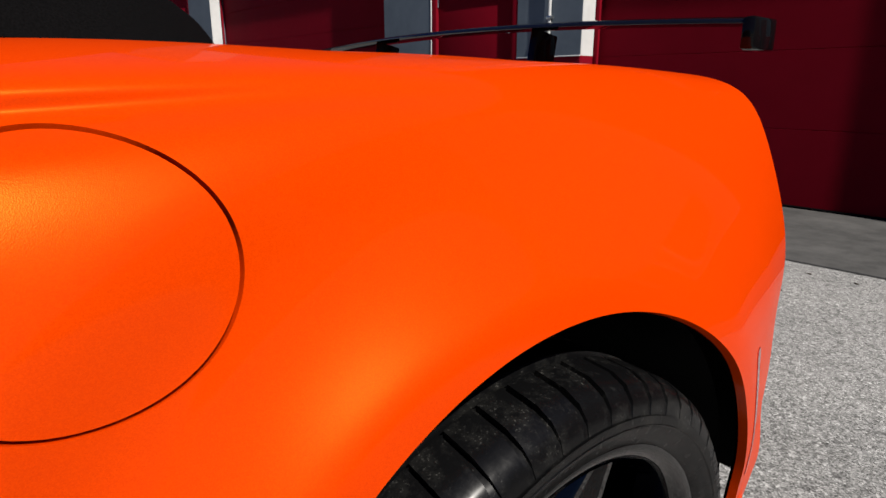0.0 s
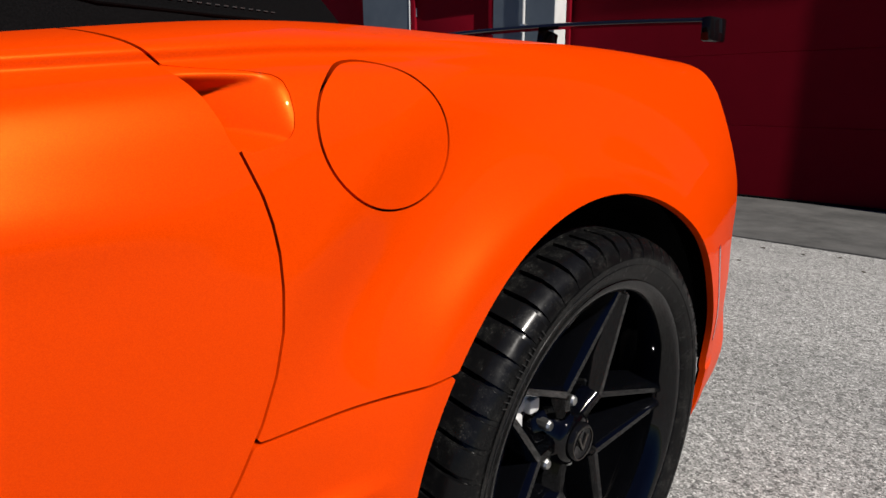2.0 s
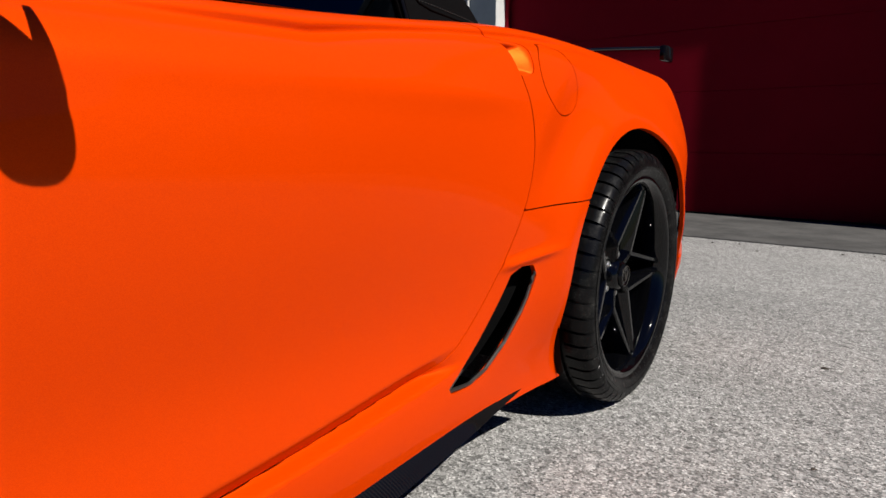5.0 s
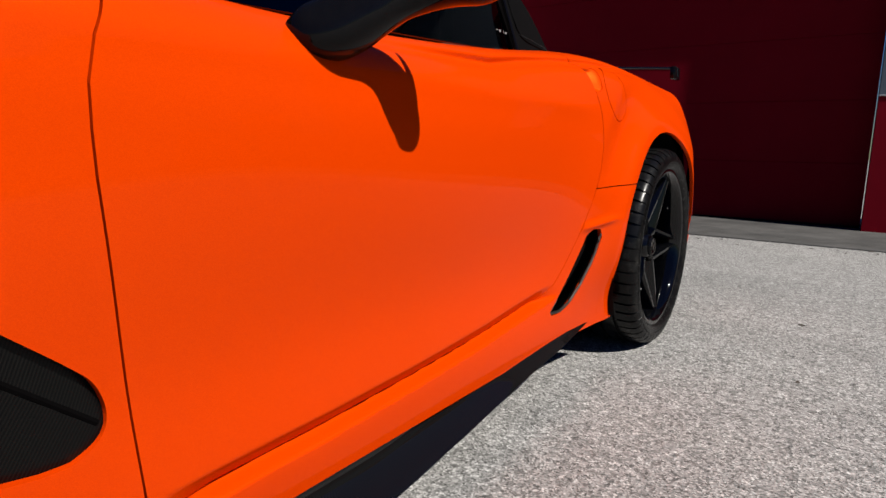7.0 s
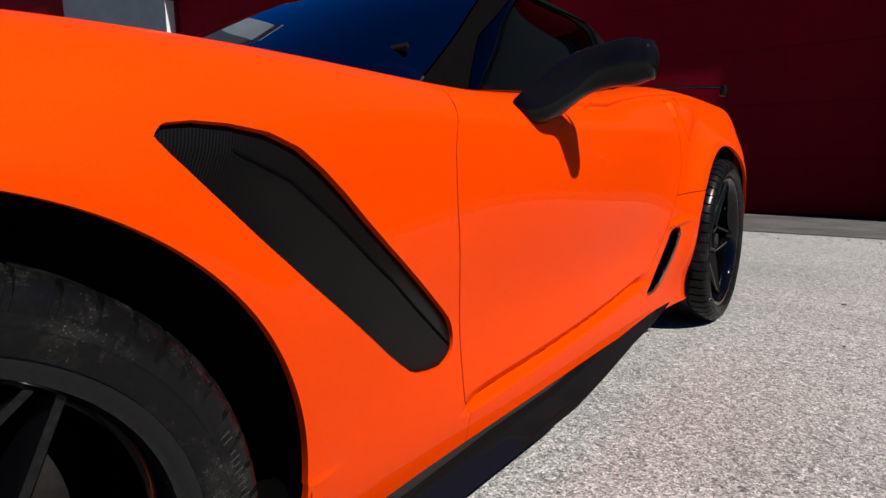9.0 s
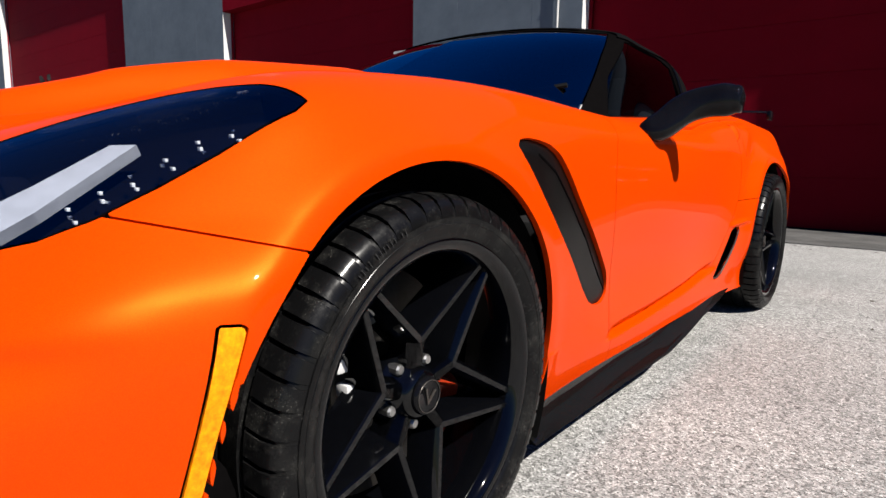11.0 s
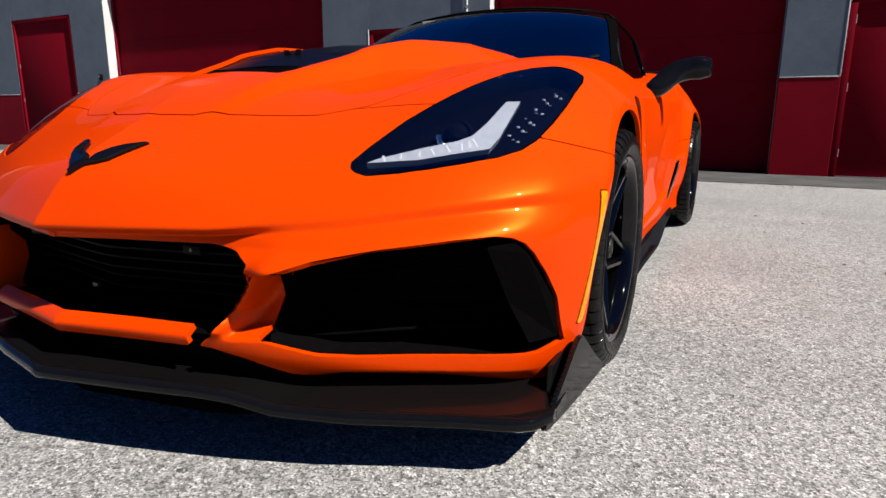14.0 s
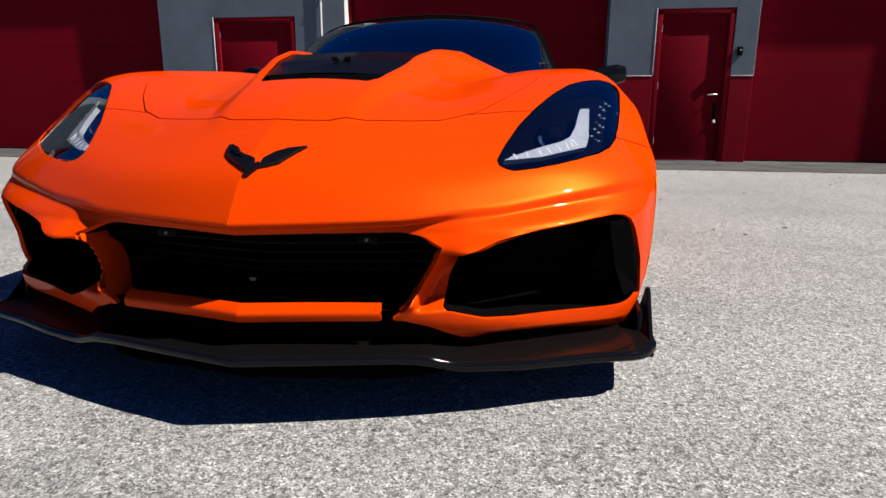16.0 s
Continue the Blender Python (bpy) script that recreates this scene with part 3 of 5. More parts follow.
LAMP = [(0.563, -0.723), (0.586, -0.719), (0.639, -0.689), (0.692, -0.653), (0.743, -0.611), (0.798, -0.556), (0.832, -0.507), (0.850, -0.461), (0.864, -0.390), (0.874, -0.320),
        (0.882, -0.215), (0.877, -0.191), (0.814, -0.221), (0.768, -0.258), (0.724, -0.305), (0.676, -0.390), (0.627, -0.487), (0.589, -0.567), (0.557, -0.660), (0.544, -0.708), (0.550, -0.720)]
lamp = both(poly(LAMP, XW, Y), Z - 0.55)
FENDER_VENT = rounded([(0.262, 0.764), (0.33, 0.772), (0.437, 0.756), (0.515, 0.700), (0.596, 0.624), (0.719, 0.519), (0.801, 0.448), (0.817, 0.430), (0.827, 0.402), (0.825, 0.379), (0.812, 0.365), (0.786, 0.354), (0.710, 0.366), (0.648, 0.412), (0.577, 0.474), (0.412, 0.614), (0.29, 0.730)], 1)
fvent = both(poly(FENDER_VENT, Y, Z, 0.003), X - 0.6)
REAR_VENT = rounded([(2.160, 0.462), (2.240, 0.458), (2.200, 0.374), (2.145, 0.304), (2.085, 0.262), (2.03, 0.247), (1.952, 0.252), (2.008, 0.287), (2.066, 0.337), (2.121, 0.402)], 1)
rvent = both(poly(REAR_VENT, Y, Z, 0.002), X - 0.6)
HAUNCH_INTAKE = rounded([(2.178, 0.922), (2.196, 0.920), (2.266, 0.917), (2.276, 0.908), (2.273, 0.872), (2.262, 0.856), (2.211, 0.845), (2.201, 0.886)], 1)
hintake = both(poly(HAUNCH_INTAKE, Y, Z, 0.002), X - 0.6)
fuel = both(0.085 * (1 - np.hypot((Y - 2.386) / 0.090, (Z - 0.854) / 0.080)), X - 0.6)
SIDE_INTAKE = [(0.478, 0.408), (0.56, 0.437), (0.662, 0.456), (0.78, 0.471), (0.84, 0.475), (0.866, 0.470), (0.884, 0.458), (0.896, 0.438), (0.912, 0.395), (0.928, 0.337), (0.938, 0.234), (0.905, 0.221), (0.885, 0.220), (0.60, 0.233), (0.535, 0.241), (0.455, 0.273), (0.438, 0.285), (0.445, 0.34)]
sintake = both(poly(SIDE_INTAKE, XW, Z, 0.003), -0.40 - Y)
GRILLE = [(-0.5, 0.452), (0.0, 0.452), (0.16, 0.455), (0.34, 0.454), (0.395, 0.443), (0.436, 0.426), (0.431, 0.414), (0.414, 0.381), (0.394, 0.345), (0.376, 0.312), (0.361, 0.286), (0.338, 0.271), (0.323, 0.259), (0.321, 0.240), (0.308, 0.240), (0.306, 0.264), (0.303, 0.297), (-0.5, 0.300)]
grille = both(poly(GRILLE, XW, Z, 0.003), -0.40 - Y)
MARKER = [(-0.368, 0.541), (-0.390, 0.543), (-0.417, 0.44), (-0.446, 0.335), (-0.462, 0.262), (-0.446, 0.262), (-0.430, 0.335), (-0.400, 0.44)]
marker = both(poly(MARKER, Y, Z, 0.002), X - 0.6)
REAR_MARKER = [(3.165, 0.60), (3.185, 0.60), (3.195, 0.40), (3.18, 0.40)]
rmarker = both(poly(REAR_MARKER, Y, Z, 0.002), X - 0.6)
CABIN = [(-0.5, 0.80), (0.45, 0.84), (0.62, 0.93), (0.69, 1.1), (0.70, 1.4), (0.69, 1.9), (0.65, 2.3), (0.56, 2.48), (0.42, 2.56), (-0.5, 2.56)]
cabin = both(poly(CABIN, X, Y), Z - 0.7)
HOOD_VENT = [(-0.5, -0.455), (0.160, -0.455), (0.186, -0.42), (0.225, -0.25), (0.26, 0.0), (0.278, 0.10), (0.325, 0.42), (0.35, 0.70), (0.33, 0.735), (-0.5, 0.735)]
hvent = both(poly(HOOD_VENT, X, Y), Z - 0.7)
bumper_line = 0.637 - 0.25 * (Y + 0.365) - Z
edge_of_lamp = np.where((np.abs(lamp) < 0.006) & (XW > 0.76), np.abs(bumper_line), 9)
LAMP_Y = float(Y[np.argmin(edge_of_lamp)])
bumper = either(both(bumper_line, -0.08 - Y), both(poly([(-0.2, -1.2), (0.95, -1.2), (0.95, LAMP_Y - .03), (0.80, LAMP_Y), (0.60, -0.50), (0.53, -0.52), (0.43, -0.56), (-0.2, -0.56)], XW, Y), 0.85 - Z))
rocker_line = 0.577 + (Y - 2.186) * 0.04 - Z
chin_line = Z - np.interp(XW, [0, .33, .350, .41, .50, .54, .73, .91, .946], [.254, .256, .256, .235, .180, .158, .150, .143, .155])
chin_line = either(chin_line, Y + 0.46)
GAP = 0.0015


def panel(name, g, mat, label="", rim=0.012, lift=0.0, right=True, parent=None):
    s = skin.cut(g)
    if lift:
        s = s.moved(lift)
    made = place(name, s.mesh(name, rim), mat, parent or car, label)
    if right:
        place(name, s.mirrored().mesh(name, rim), mat, parent or car, label)
    return made


holes = both(-lamp - GAP, -fvent, -rvent, -hintake, -fuel - GAP, -sintake, -grille, -marker - 0.0035, -rmarker - 0.001, -cabin, -hvent, arches)
panel("hood", both(hood - .0026, holes), PAINT, "orange hood with a raised dome round a dark vent")
panel("front_bumper", both(bumper - GAP, chin_line, -hood - GAP, holes), PAINT)
panel("front_fender", both(-bumper - GAP, -hood - GAP, -door - GAP, 0.893 - Y, holes), PAINT)
panel("door", both(door - GAP, holes), PAINT, "orange door")
rear = both(-door - GAP, Y - 0.893 - GAP, holes)
panel("quarter_panel", both(rear, -both(rocker_line, 2.5 - Y) - GAP), PAINT, "wide orange rear quarter panel")
panel("rocker_panel", both(rear, rocker_line - GAP, 2.5 - Y), PAINT)
panel("fuel_door", both(fuel - GAP), PAINT, "round fuel filler door", right=False)
panel("side_marker", marker, AMBER, "amber side marker lens", 0.006, 0.002)
panel("rear_side_marker", rmarker, RED_LENS, "red side marker lens", 0.006, 0.001)
inner_skin = skin.cut(both(arches, -lamp, -sintake, -grille, -cabin, -hvent, -fvent, -rvent, -hintake)).moved(-0.016)
place("inner_body", inner_skin.mesh("inner_body", 0), DARK, car)
place("inner_body", inner_skin.mirrored().mesh("inner_body", 0), DARK, car)
panel("headlamp_lens", lamp - GAP, LENS, "clear headlamp lens", 0.01, -0.001)


# ------------------------------------------------------------ wheels
def tyre_mesh(radius, rim_r, half):
    """A low tyre with grooved tread: every pitch of the shoulder is a block and a slot."""
    pitches, prof = 56, []
    w = half
    # (radius, x, slot depth) from the inner bead to the outer bead
    prof = [(rim_r, -w * .86, 0), (rim_r + .012, -w * .97, 0), (rim_r + (radius - rim_r) * .5, -w, 0), (radius - .016, -w * .94, 0), (radius - .004, -w * .86, .006)]
    for x0, x1 in ((-.80, -.52), (-.46, -.16), (-.10, .18), (.24, .50)):
        prof += [(radius - .008, w * x0 - .001, 0), (radius, w * x0 + .001, .0), (radius, w * x1 - .001, .0), (radius - .008, w * x1 + .001, 0)]
    prof += [(radius - .0075, w * .565, 0), (radius - .001, w * .575, .007), (radius - .003, w * .80, .007), (radius - .010, w * .91, .006), (radius - .022, w * .970, .005), (radius - .036, w * .988, .003),
             (radius - .041, w * .990, 0), (radius - .044, w * .984, 0), (radius - .047, w * 1.002, 0), (radius - .049, w * .994, 0), (rim_r + (radius - rim_r) * .52, w, 0), (rim_r + (radius - rim_r) * .40, w * .998, 0),
             (rim_r + .020, w * .975, 0), (rim_r + .017, w * .965, 0), (rim_r + .010, w * .955, 0), (rim_r + .002, w * .90, 0), (rim_r - .004, w * .86, 0)]
    verts, faces, n = [], [], len(prof)
    angles = []
    for i in range(pitches):
        for f, deep in ((0.0, 0), (0.40, 0), (0.80, 0), (0.815, 1), (0.985, 1)):
            angles.append((2 * math.pi * (i + f) / pitches, deep))
    for a, deep in angles:
        for r, x, s in prof:
            skew = 0.55 * (x / w) * 2 * math.pi / pitches if s else 0
            rr = r - s * deep
            verts.append((x, rr * math.cos(a + skew), rr * math.sin(a + skew)))
    m = len(angles)
    for i in range(m):
        j = (i + 1) % m
        for k in range(n - 1):
            faces.append((i * n + k, j * n + k, j * n + k + 1, i * n + k + 1))
    me = mesh_of("tyre", verts, faces, True)
    me.set_sharp_from_angle(angle=0.7)
    return me


def fin(a, b, front, back, deep, bm):
    """A spoke leg: a narrow flat ridge in front that widens towards the back."""
    a, b = Vector(a), Vector(b)
    side = (b - a).cross(Vector((1, 0, 0))).normalized()
    vs = []
    for p, k in ((a, 1.0), (b, .8)):
        for s, x in ((-back * .5, -deep), (-front * .5, -.004), (-front * .3, 0), (front * .3, 0), (front * .5, -.004), (back * .5, -deep)):
            vs.append(bm.verts.new(p + side * s * k + Vector((x, 0, 0))))
    fs = [bm.faces.new((vs[i], vs[i + 1], vs[i + 7], vs[i + 6])) for i in range(5)]
    fs += [bm.faces.new(vs[:6]), bm.faces.new(vs[:5:-1]), bm.faces.new((vs[5], vs[0], vs[6], vs[11]))]
    bmesh.ops.recalc_face_normals(bm, faces=fs)


def wheel(radius, rim_r, half, centre, turn):
    """One wheel of the car at centre; its outer face looks along +x."""
    hub = new("wheel")
    hub.parent = car
    hub.matrix_basis = pose(*centre) @ pose(0, 0, 0, turn, 0, 0)
    w = half
    tyre = place("tyre", tyre_mesh(radius, rim_r, half), RUBBER, hub, "black low-profile tyre with grooved tread")
    rim_profile = [(rim_r - .004, -w * .88), (rim_r - .02, -w * .8), (rim_r - .03, -w * .3)] + [(rim_r - .030 + .004 * (i % 2), w * (-.20 + .09 * i)) for i in range(9)] + [(rim_r - .020, w * .80), (rim_r - .012, w * .90),
                   (rim_r + .004, w * .93), (rim_r + .008, w * .915), (rim_r + .002, w * .86)]
    v, f = revolve(rim_profile, 96)
    place("rim", mesh_of("rim", v, [q[::-1] for q in f], True), BLACK_WHEEL, hub, "gloss black wheel rim")
    face = w * 0.80
    for i in range(5):
        a = 2 * math.pi * i / 5
        bm = bmesh.new()
        tip_r, node_r = rim_r - .018, .092
        for side in (-1, 1):
            ta, na = a + side * 0.055, a + side * math.radians(36)
            tip = Vector((face - .004, tip_r * math.cos(ta), tip_r * math.sin(ta)))
            node_p = Vector((face - .030, node_r * math.cos(na), node_r * math.sin(na)))
            fin(node_p, tip, .017, .046, .060, bm)
            fin((face - .036, .045 * math.cos(na), .045 * math.sin(na)), node_p, .026, .060, .05, bm)
        part("spoke", bm, BLACK_WHEEL, hub)
    v, f = revolve([(.0, face - .022), (.036, face - .024), (.044, face - .032), (.050, face - .060), (.066, face - .064), (.070, face - .09)], 48)
    place("hub", mesh_of("hub", v, [q[::-1] for q in f], True), BLACK_WHEEL, hub)
    v, f = revolve([(.0, face - .0145), (.026, face - .0145), (.0285, face - .013), (.031, face - .014), (.033, face - .022)], 48)
    cap = place("hub_cap", mesh_of("hub_cap", v, [q[::-1] for q in f], True), BLACK_GLOSS, hub, "black hub cap with a silver ring")
    bm = tube([(face - .0125, .0275 * math.cos(t), .0275 * math.sin(t)) for t in np.linspace(0, 2 * math.pi, 40)[:-1]], .0009, 6, closed=True)
    part("ring", bm, IRON, cap, "thin dull silver ring")
    bm = slab([(-.014, .012), (-.010, .013), (.000, -.006), (.010, .013), (.015, .011), (.001, -.015)], .002, axis="x", at=face - .014)
    part("badge", bm, IRON, cap, "small dull silver wing-shaped badge")
    rng, bm = random.Random(4), bmesh.new()
    mid = rim_r + (radius - rim_r) * .56
    for start in (0.3, 2.2, 3.6, 5.2):
        for k in range(15):
            if rng.random() < .2:
                continue
            a = start + k * .026
            h = rng.choice((.004, .006, .006))
            bar((w * .9995, (mid - h) * math.cos(a), (mid - h) * math.sin(a)), (w * .9995, (mid + h) * math.cos(a + .004), (mid + h) * math.sin(a + .004)), .0012, .0012, 0, (1, 0, 0), bm)
    tagged(part("sidewall_lettering", bm, LETTER, tyre, "rows of small raised marks on the sidewall", smooth=0), kind="stuff")
    for i in range(5):
        a = 2 * math.pi * i / 5
        v, f = revolve([(.0, .012), (.007, .012), (.0095, .008), (.0095, -.012)], 8)
        place("wheel_nut", mesh_of("wheel_nut", v, [q[::-1] for q in f], False), STEEL, hub,
              m=pose(face - .056, .058 * math.cos(a), .058 * math.sin(a)))
    return hub


def brake(radius, centre, angle):
    """Disc and caliper behind a wheel: they don't turn with it."""
    disc = new("brake")
    disc.parent = car
    disc.matrix_basis = pose(*centre)
    v, f = revolve([(.07, .018), (.10, .018), (.105, .012), (radius, .012), (radius, -.016), (.105, -.016)], 72)
    place("brake_disc", mesh_of("brake_disc", v, [q[::-1] for q in f], True), IRON, disc, "drilled grey brake disc").data.set_sharp_from_angle(angle=0.5)
    bm = bmesh.new()
    out = []
    for k in range(9):
        a = angle + (k - 4) * 0.055
        out.append(a)
    pts = [((radius + .022) * math.cos(a), (radius + .022) * math.sin(a)) for a in out] + [((radius - .050) * math.cos(a), (radius - .050) * math.sin(a)) for a in out[::-1]]
    slab(pts, .075, .006, bm, "x", -.030)
    part("brake_caliper", bm, CALIPER, disc, "orange painted brake caliper")
    bm = tube([(.047, (radius - .03) * math.cos(a), (radius - .03) * math.sin(a)) for a in np.linspace(2.2, 2.75, 8)], .009, 8)
    part("brake_pipe", bm, ALU, disc, "bright brake hose fitting")
    cy, cz = .125 * math.cos(2.36), .125 * math.sin(2.36)
    lump = [(cy - .036, cz - .004), (cy - .022, cz + .024), (cy + .008, cz + .030), (cy + .030, cz + .012), (cy + .034, cz - .014), (cy + .012, cz - .022), (cy - .008, cz - .012), (cy - .028, cz - .022)]
    part("knuckle", slab(lump, .045, .008, None, "x", .022), ALU, disc, "bright cast hub carrier")
    for k, (a, r) in enumerate(((2.35, .12), (2.62, .145), (2.9, .11))):
        part("knuckle_bolt", box(.05, .078, r * math.cos(a) - .012, r * math.cos(a) + .012, r * math.sin(a) - .012, r * math.sin(a) + .012, .004), ALU, disc, "bright bolt on the hub carrier")
    return disc


TURN = 18
for side in (1, -1):
    spin = Matrix.Identity(4) if side == 1 else pose(0, 0, 0, 0, 0, 180)
    f = wheel(FRONT_R, 0.2413 + .019, 0.1475, (0, 0, 0), TURN)
    f.matrix_basis = pose(side * 0.845, 0.008, FRONT_R) @ spin @ pose(0, 0, 0, -17)
    r = wheel(REAR_R, 0.254 + .018, 0.1675, (0, 0, 0), TURN)
    r.matrix_basis = pose(side * 0.812, WHEELBASE + .014, REAR_R) @ spin @ pose(0, 0, 0, -2)
    b = brake(.203, (0, 0, 0), -.5)
    b.matrix_basis = pose(side * 0.812, 0, FRONT_R) @ spin
    b = brake(.20, (0, 0, 0), 2.7)
    b.matrix_basis = pose(side * 0.820, WHEELBASE + .014, REAR_R) @ spin


def liner(cy, cz, r, x0, x1, side):
    """A dark half barrel inside a wheel arch."""
    v, f, n = [], [], 40
    for i in range(n + 1):
        a = math.radians(-25) + math.radians(230) * i / n
        v += [(side * x0, cy + r * math.cos(a), cz + r * math.sin(a)), (side * x1, cy + r * math.cos(a), cz + r * math.sin(a))]
    for i in range(n):
        f.append((2 * i, 2 * i + 1, 2 * i + 3, 2 * i + 2))
    c = len(v)
    v.append((side * x0, cy, cz))
    f += [(c, 2 * i, 2 * i + 2) for i in range(n)]
    place("wheel_arch_liner", mesh_of("wheel_arch_liner", v, f, True), BLACK, car, "black felt wheel arch liner")


for side in (1, -1):
    liner(*ARCH_F[:2], ARCH_F[2] + .006, 0.45, 0.93, side)
    liner(*ARCH_R[:2], ARCH_R[2] + .006, 0.45, 0.925, side)


# ------------------------------------------------------------ glasshouse and soft top
g0 = [(.44, 2.65, .99), (.585, 2.52, .99), (.670, 2.25, .965), (.735, 1.7, .915), (.765, 1.25, .885), (.76, .98, .872), (.65, .80, .88), (.38, .69, .905), (0, .65, .915)]
g1 = [(.42, 2.63, 1.03), (.545, 2.48, 1.07), (.63, 2.25, 1.075), (.670, 1.75, 1.07), (.69, 1.42, 1.05), (.675, 1.20, 1.035), (.57, 1.07, 1.045), (.32, .98, 1.06), (0, .95, 1.065)]
g2 = [(.36, 2.60, 1.06), (.475, 2.42, 1.135), (.55, 2.2, 1.19), (.568, 1.9, 1.215), (.578, 1.68, 1.22), (.578, 1.53, 1.215), (.49, 1.455, 1.225), (.27, 1.40, 1.245), (0, 1.37, 1.25)]
g3 = [(.20, 2.58, 1.075), (.27, 2.38, 1.175), (.31, 2.2, 1.24), (.32, 1.98, 1.268), (.31, 1.86, 1.275), (.29, 1.78, 1.277), (.25, 1.74, 1.278), (.14, 1.72, 1.28), (0, 1.71, 1.28)]
g4 = [(0, 2.57, 1.08), (0, 2.36, 1.185), (0, 2.2, 1.25), (0, 2.05, 1.28), (0, 1.97, 1.287), (0, 1.94, 1.288), (0, 1.92, 1.288), (0, 1.91, 1.288), (0, 1.90, 1.288)]
house = Skin.of(loft([g0, g1, g2, g3, g4], 200, 90))
if house.n[np.argmax(house.v[:, 2])][2] < 0:
    house.n, house.f = -house.n, house.f[:, ::-1]
HX, HY, HZ = house.v.T
HEADER = [(0.0, 1.33), (0.27, 1.36), (0.49, 1.415), (0.568, 1.50), (0.622, 1.36), (0.680, 1.16), (0.742, 0.93), (0.747, 0.5), (-0.3, 0.5), (-0.3, 1.33)]
screen = poly(HEADER, HX, HY)
WINDOW = [(0.98, 0.80), (1.22, 1.015), (1.50, 1.178), (1.62, 1.19), (1.90, 1.185), (2.02, 1.15), (2.055, 0.98), (2.065, 0.80)]
window = both(poly(WINDOW, HY, HZ), HX - 0.45)
top_cloth = both(HY - 1.40, -screen - 0.03, either(HY - 2.075, HZ - 1.19))


def house_part(name, g, mat, label="", rim=0.01, lift=0.0):
    s = house.cut(g)
    if lift:
        s = s.moved(lift)
    a = place(name, s.mesh(name, rim), mat, car, label)
    b = place(name, s.mirrored().mesh(name, rim), mat, car, label)
    return a, b


house_part("windscreen", screen - 0.004, WIND, "tinted windscreen that mirrors blue sky", 0.004, -0.002)
house_part("side_window", window - 0.003, TINT, "dark tinted side window", 0.004, -0.003)
house_part("window_frame", both(-screen, -window, -top_cloth), DARK, "black pillars")
house_part("soft_top", top_cloth, FABRIC, "black cloth soft top with stitched seams", 0.012, 0.006)
for o in [c for c in car.children if c.name.startswith(("windscreen", "side_window", "headlamp_lens"))]:
    o.visible_shadow = False


def on_house(y, z):
    d = np.hypot(HY - y, HZ - z) + np.where(HX > 0.3, 0, 9)
    near = np.argsort(d)[:12]
    fit = np.linalg.lstsq(np.stack([np.ones(12), HY[near] - y, HZ[near] - z], 1), HX[near], rcond=None)[0]
    return Vector((fit[0], y, z)) + Vector(house.n[near[0]]) * 0.0075


part("piping", tube([on_house(y, z) for y, z in ((2.092, 1.16), (2.094, 1.10), (2.097, 1.05), (2.105, 1.015), (2.125, .995), (2.17, .988), (2.30, .988), (2.42, .990))], .0028, 8), FABRIC, car, "thin piping along the edge of the soft top")
bm = bmesh.new()
for k in range(24):
    y = 2.115 + k * .012
    bar(on_house(y, 1.0), on_house(y + .006, 1.0), .0012, .0012, 0, (1, 0, 0), bm)
tagged(part("stitching", bm, THREAD, car, "pale grey stitching on the soft top"), kind="stuff")
bm = tube([on_house(2.062, z) for z in np.linspace(0.94, 1.15, 10)], .004, 8)
part("window_seal", bm, BLACK_GLOSS, car, "thin bright edge of the side window")
# small bars of writing etched in the glass
for k, (w, h) in enumerate(((.009, .007), (.002, .010), (.009, .008), (.009, .002))):
    p = on_house(1.985 - 0.018 * k + .03, 0.985)
    part("glass_mark", bar(p, p + Vector((0, -w, 0)), h * .7, .0006, 0, (1, 0, 0)), GLASS_INK, car, "small pale maker's mark on the glass")
part("screen_sticker", box(-.36, -.28, 1.298, 1.302, 1.195, 1.207), WHITE, car, "small white sticker high on the windscreen", pose(0, .01, .006))

# ------------------------------------------------------------ cabin behind the glass
part("dashboard", box(-.66, .66, .92, 1.22, .70, .885, .05), LEATHER, car)
part("cabin_floor", box(-.68, .68, .95, 2.5, .25, .30, .02), BLACK, car)
part("rear_bulkhead", box(-.66, .66, 2.35, 2.45, .30, .98, .03), LEATHER, car)
for sx in (-1, 1):
    part("seat_cushion", box(sx * .36 - .24, sx * .36 + .24, 1.45, 1.98, .34, .50, .06), LEATHER, car)
    part("seat_back", box(sx * .36 - .24, sx * .36 + .24, 1.96, 2.12, .44, .98, .06), LEATHER, car)
    part("head_rest", box(sx * .36 - .13, sx * .36 + .13, 2.00, 2.10, .97, 1.13, .045), LEATHER, car)
bm = tube([(.36 + .185 * math.cos(t), 1.30 - .05 * math.sin(t), .80 + .175 * math.sin(t)) for t in np.linspace(0, 2 * math.pi, 36)[:-1]], .016, 8, closed=True)
wheel_rim = part("steering_wheel", bm, LEATHER, car, "black leather steering wheel")
part("hub_pad", box(.29, .43, 1.27, 1.31, .74, .84, .02), LEATHER, wheel_rim)
part("rear_mirror", box(-.12, .12, 1.36, 1.40, 1.10, 1.16, .02), BLACK, car, "black inside mirror behind the windscreen")
for s in (-.35, .25):
    part("wiper", bar((s, .84, .903), (s + .42, .99, .965), .016, .012, .003, (0, -.7, .7)), BLACK, car, "black wiper arm at the foot of the glass")

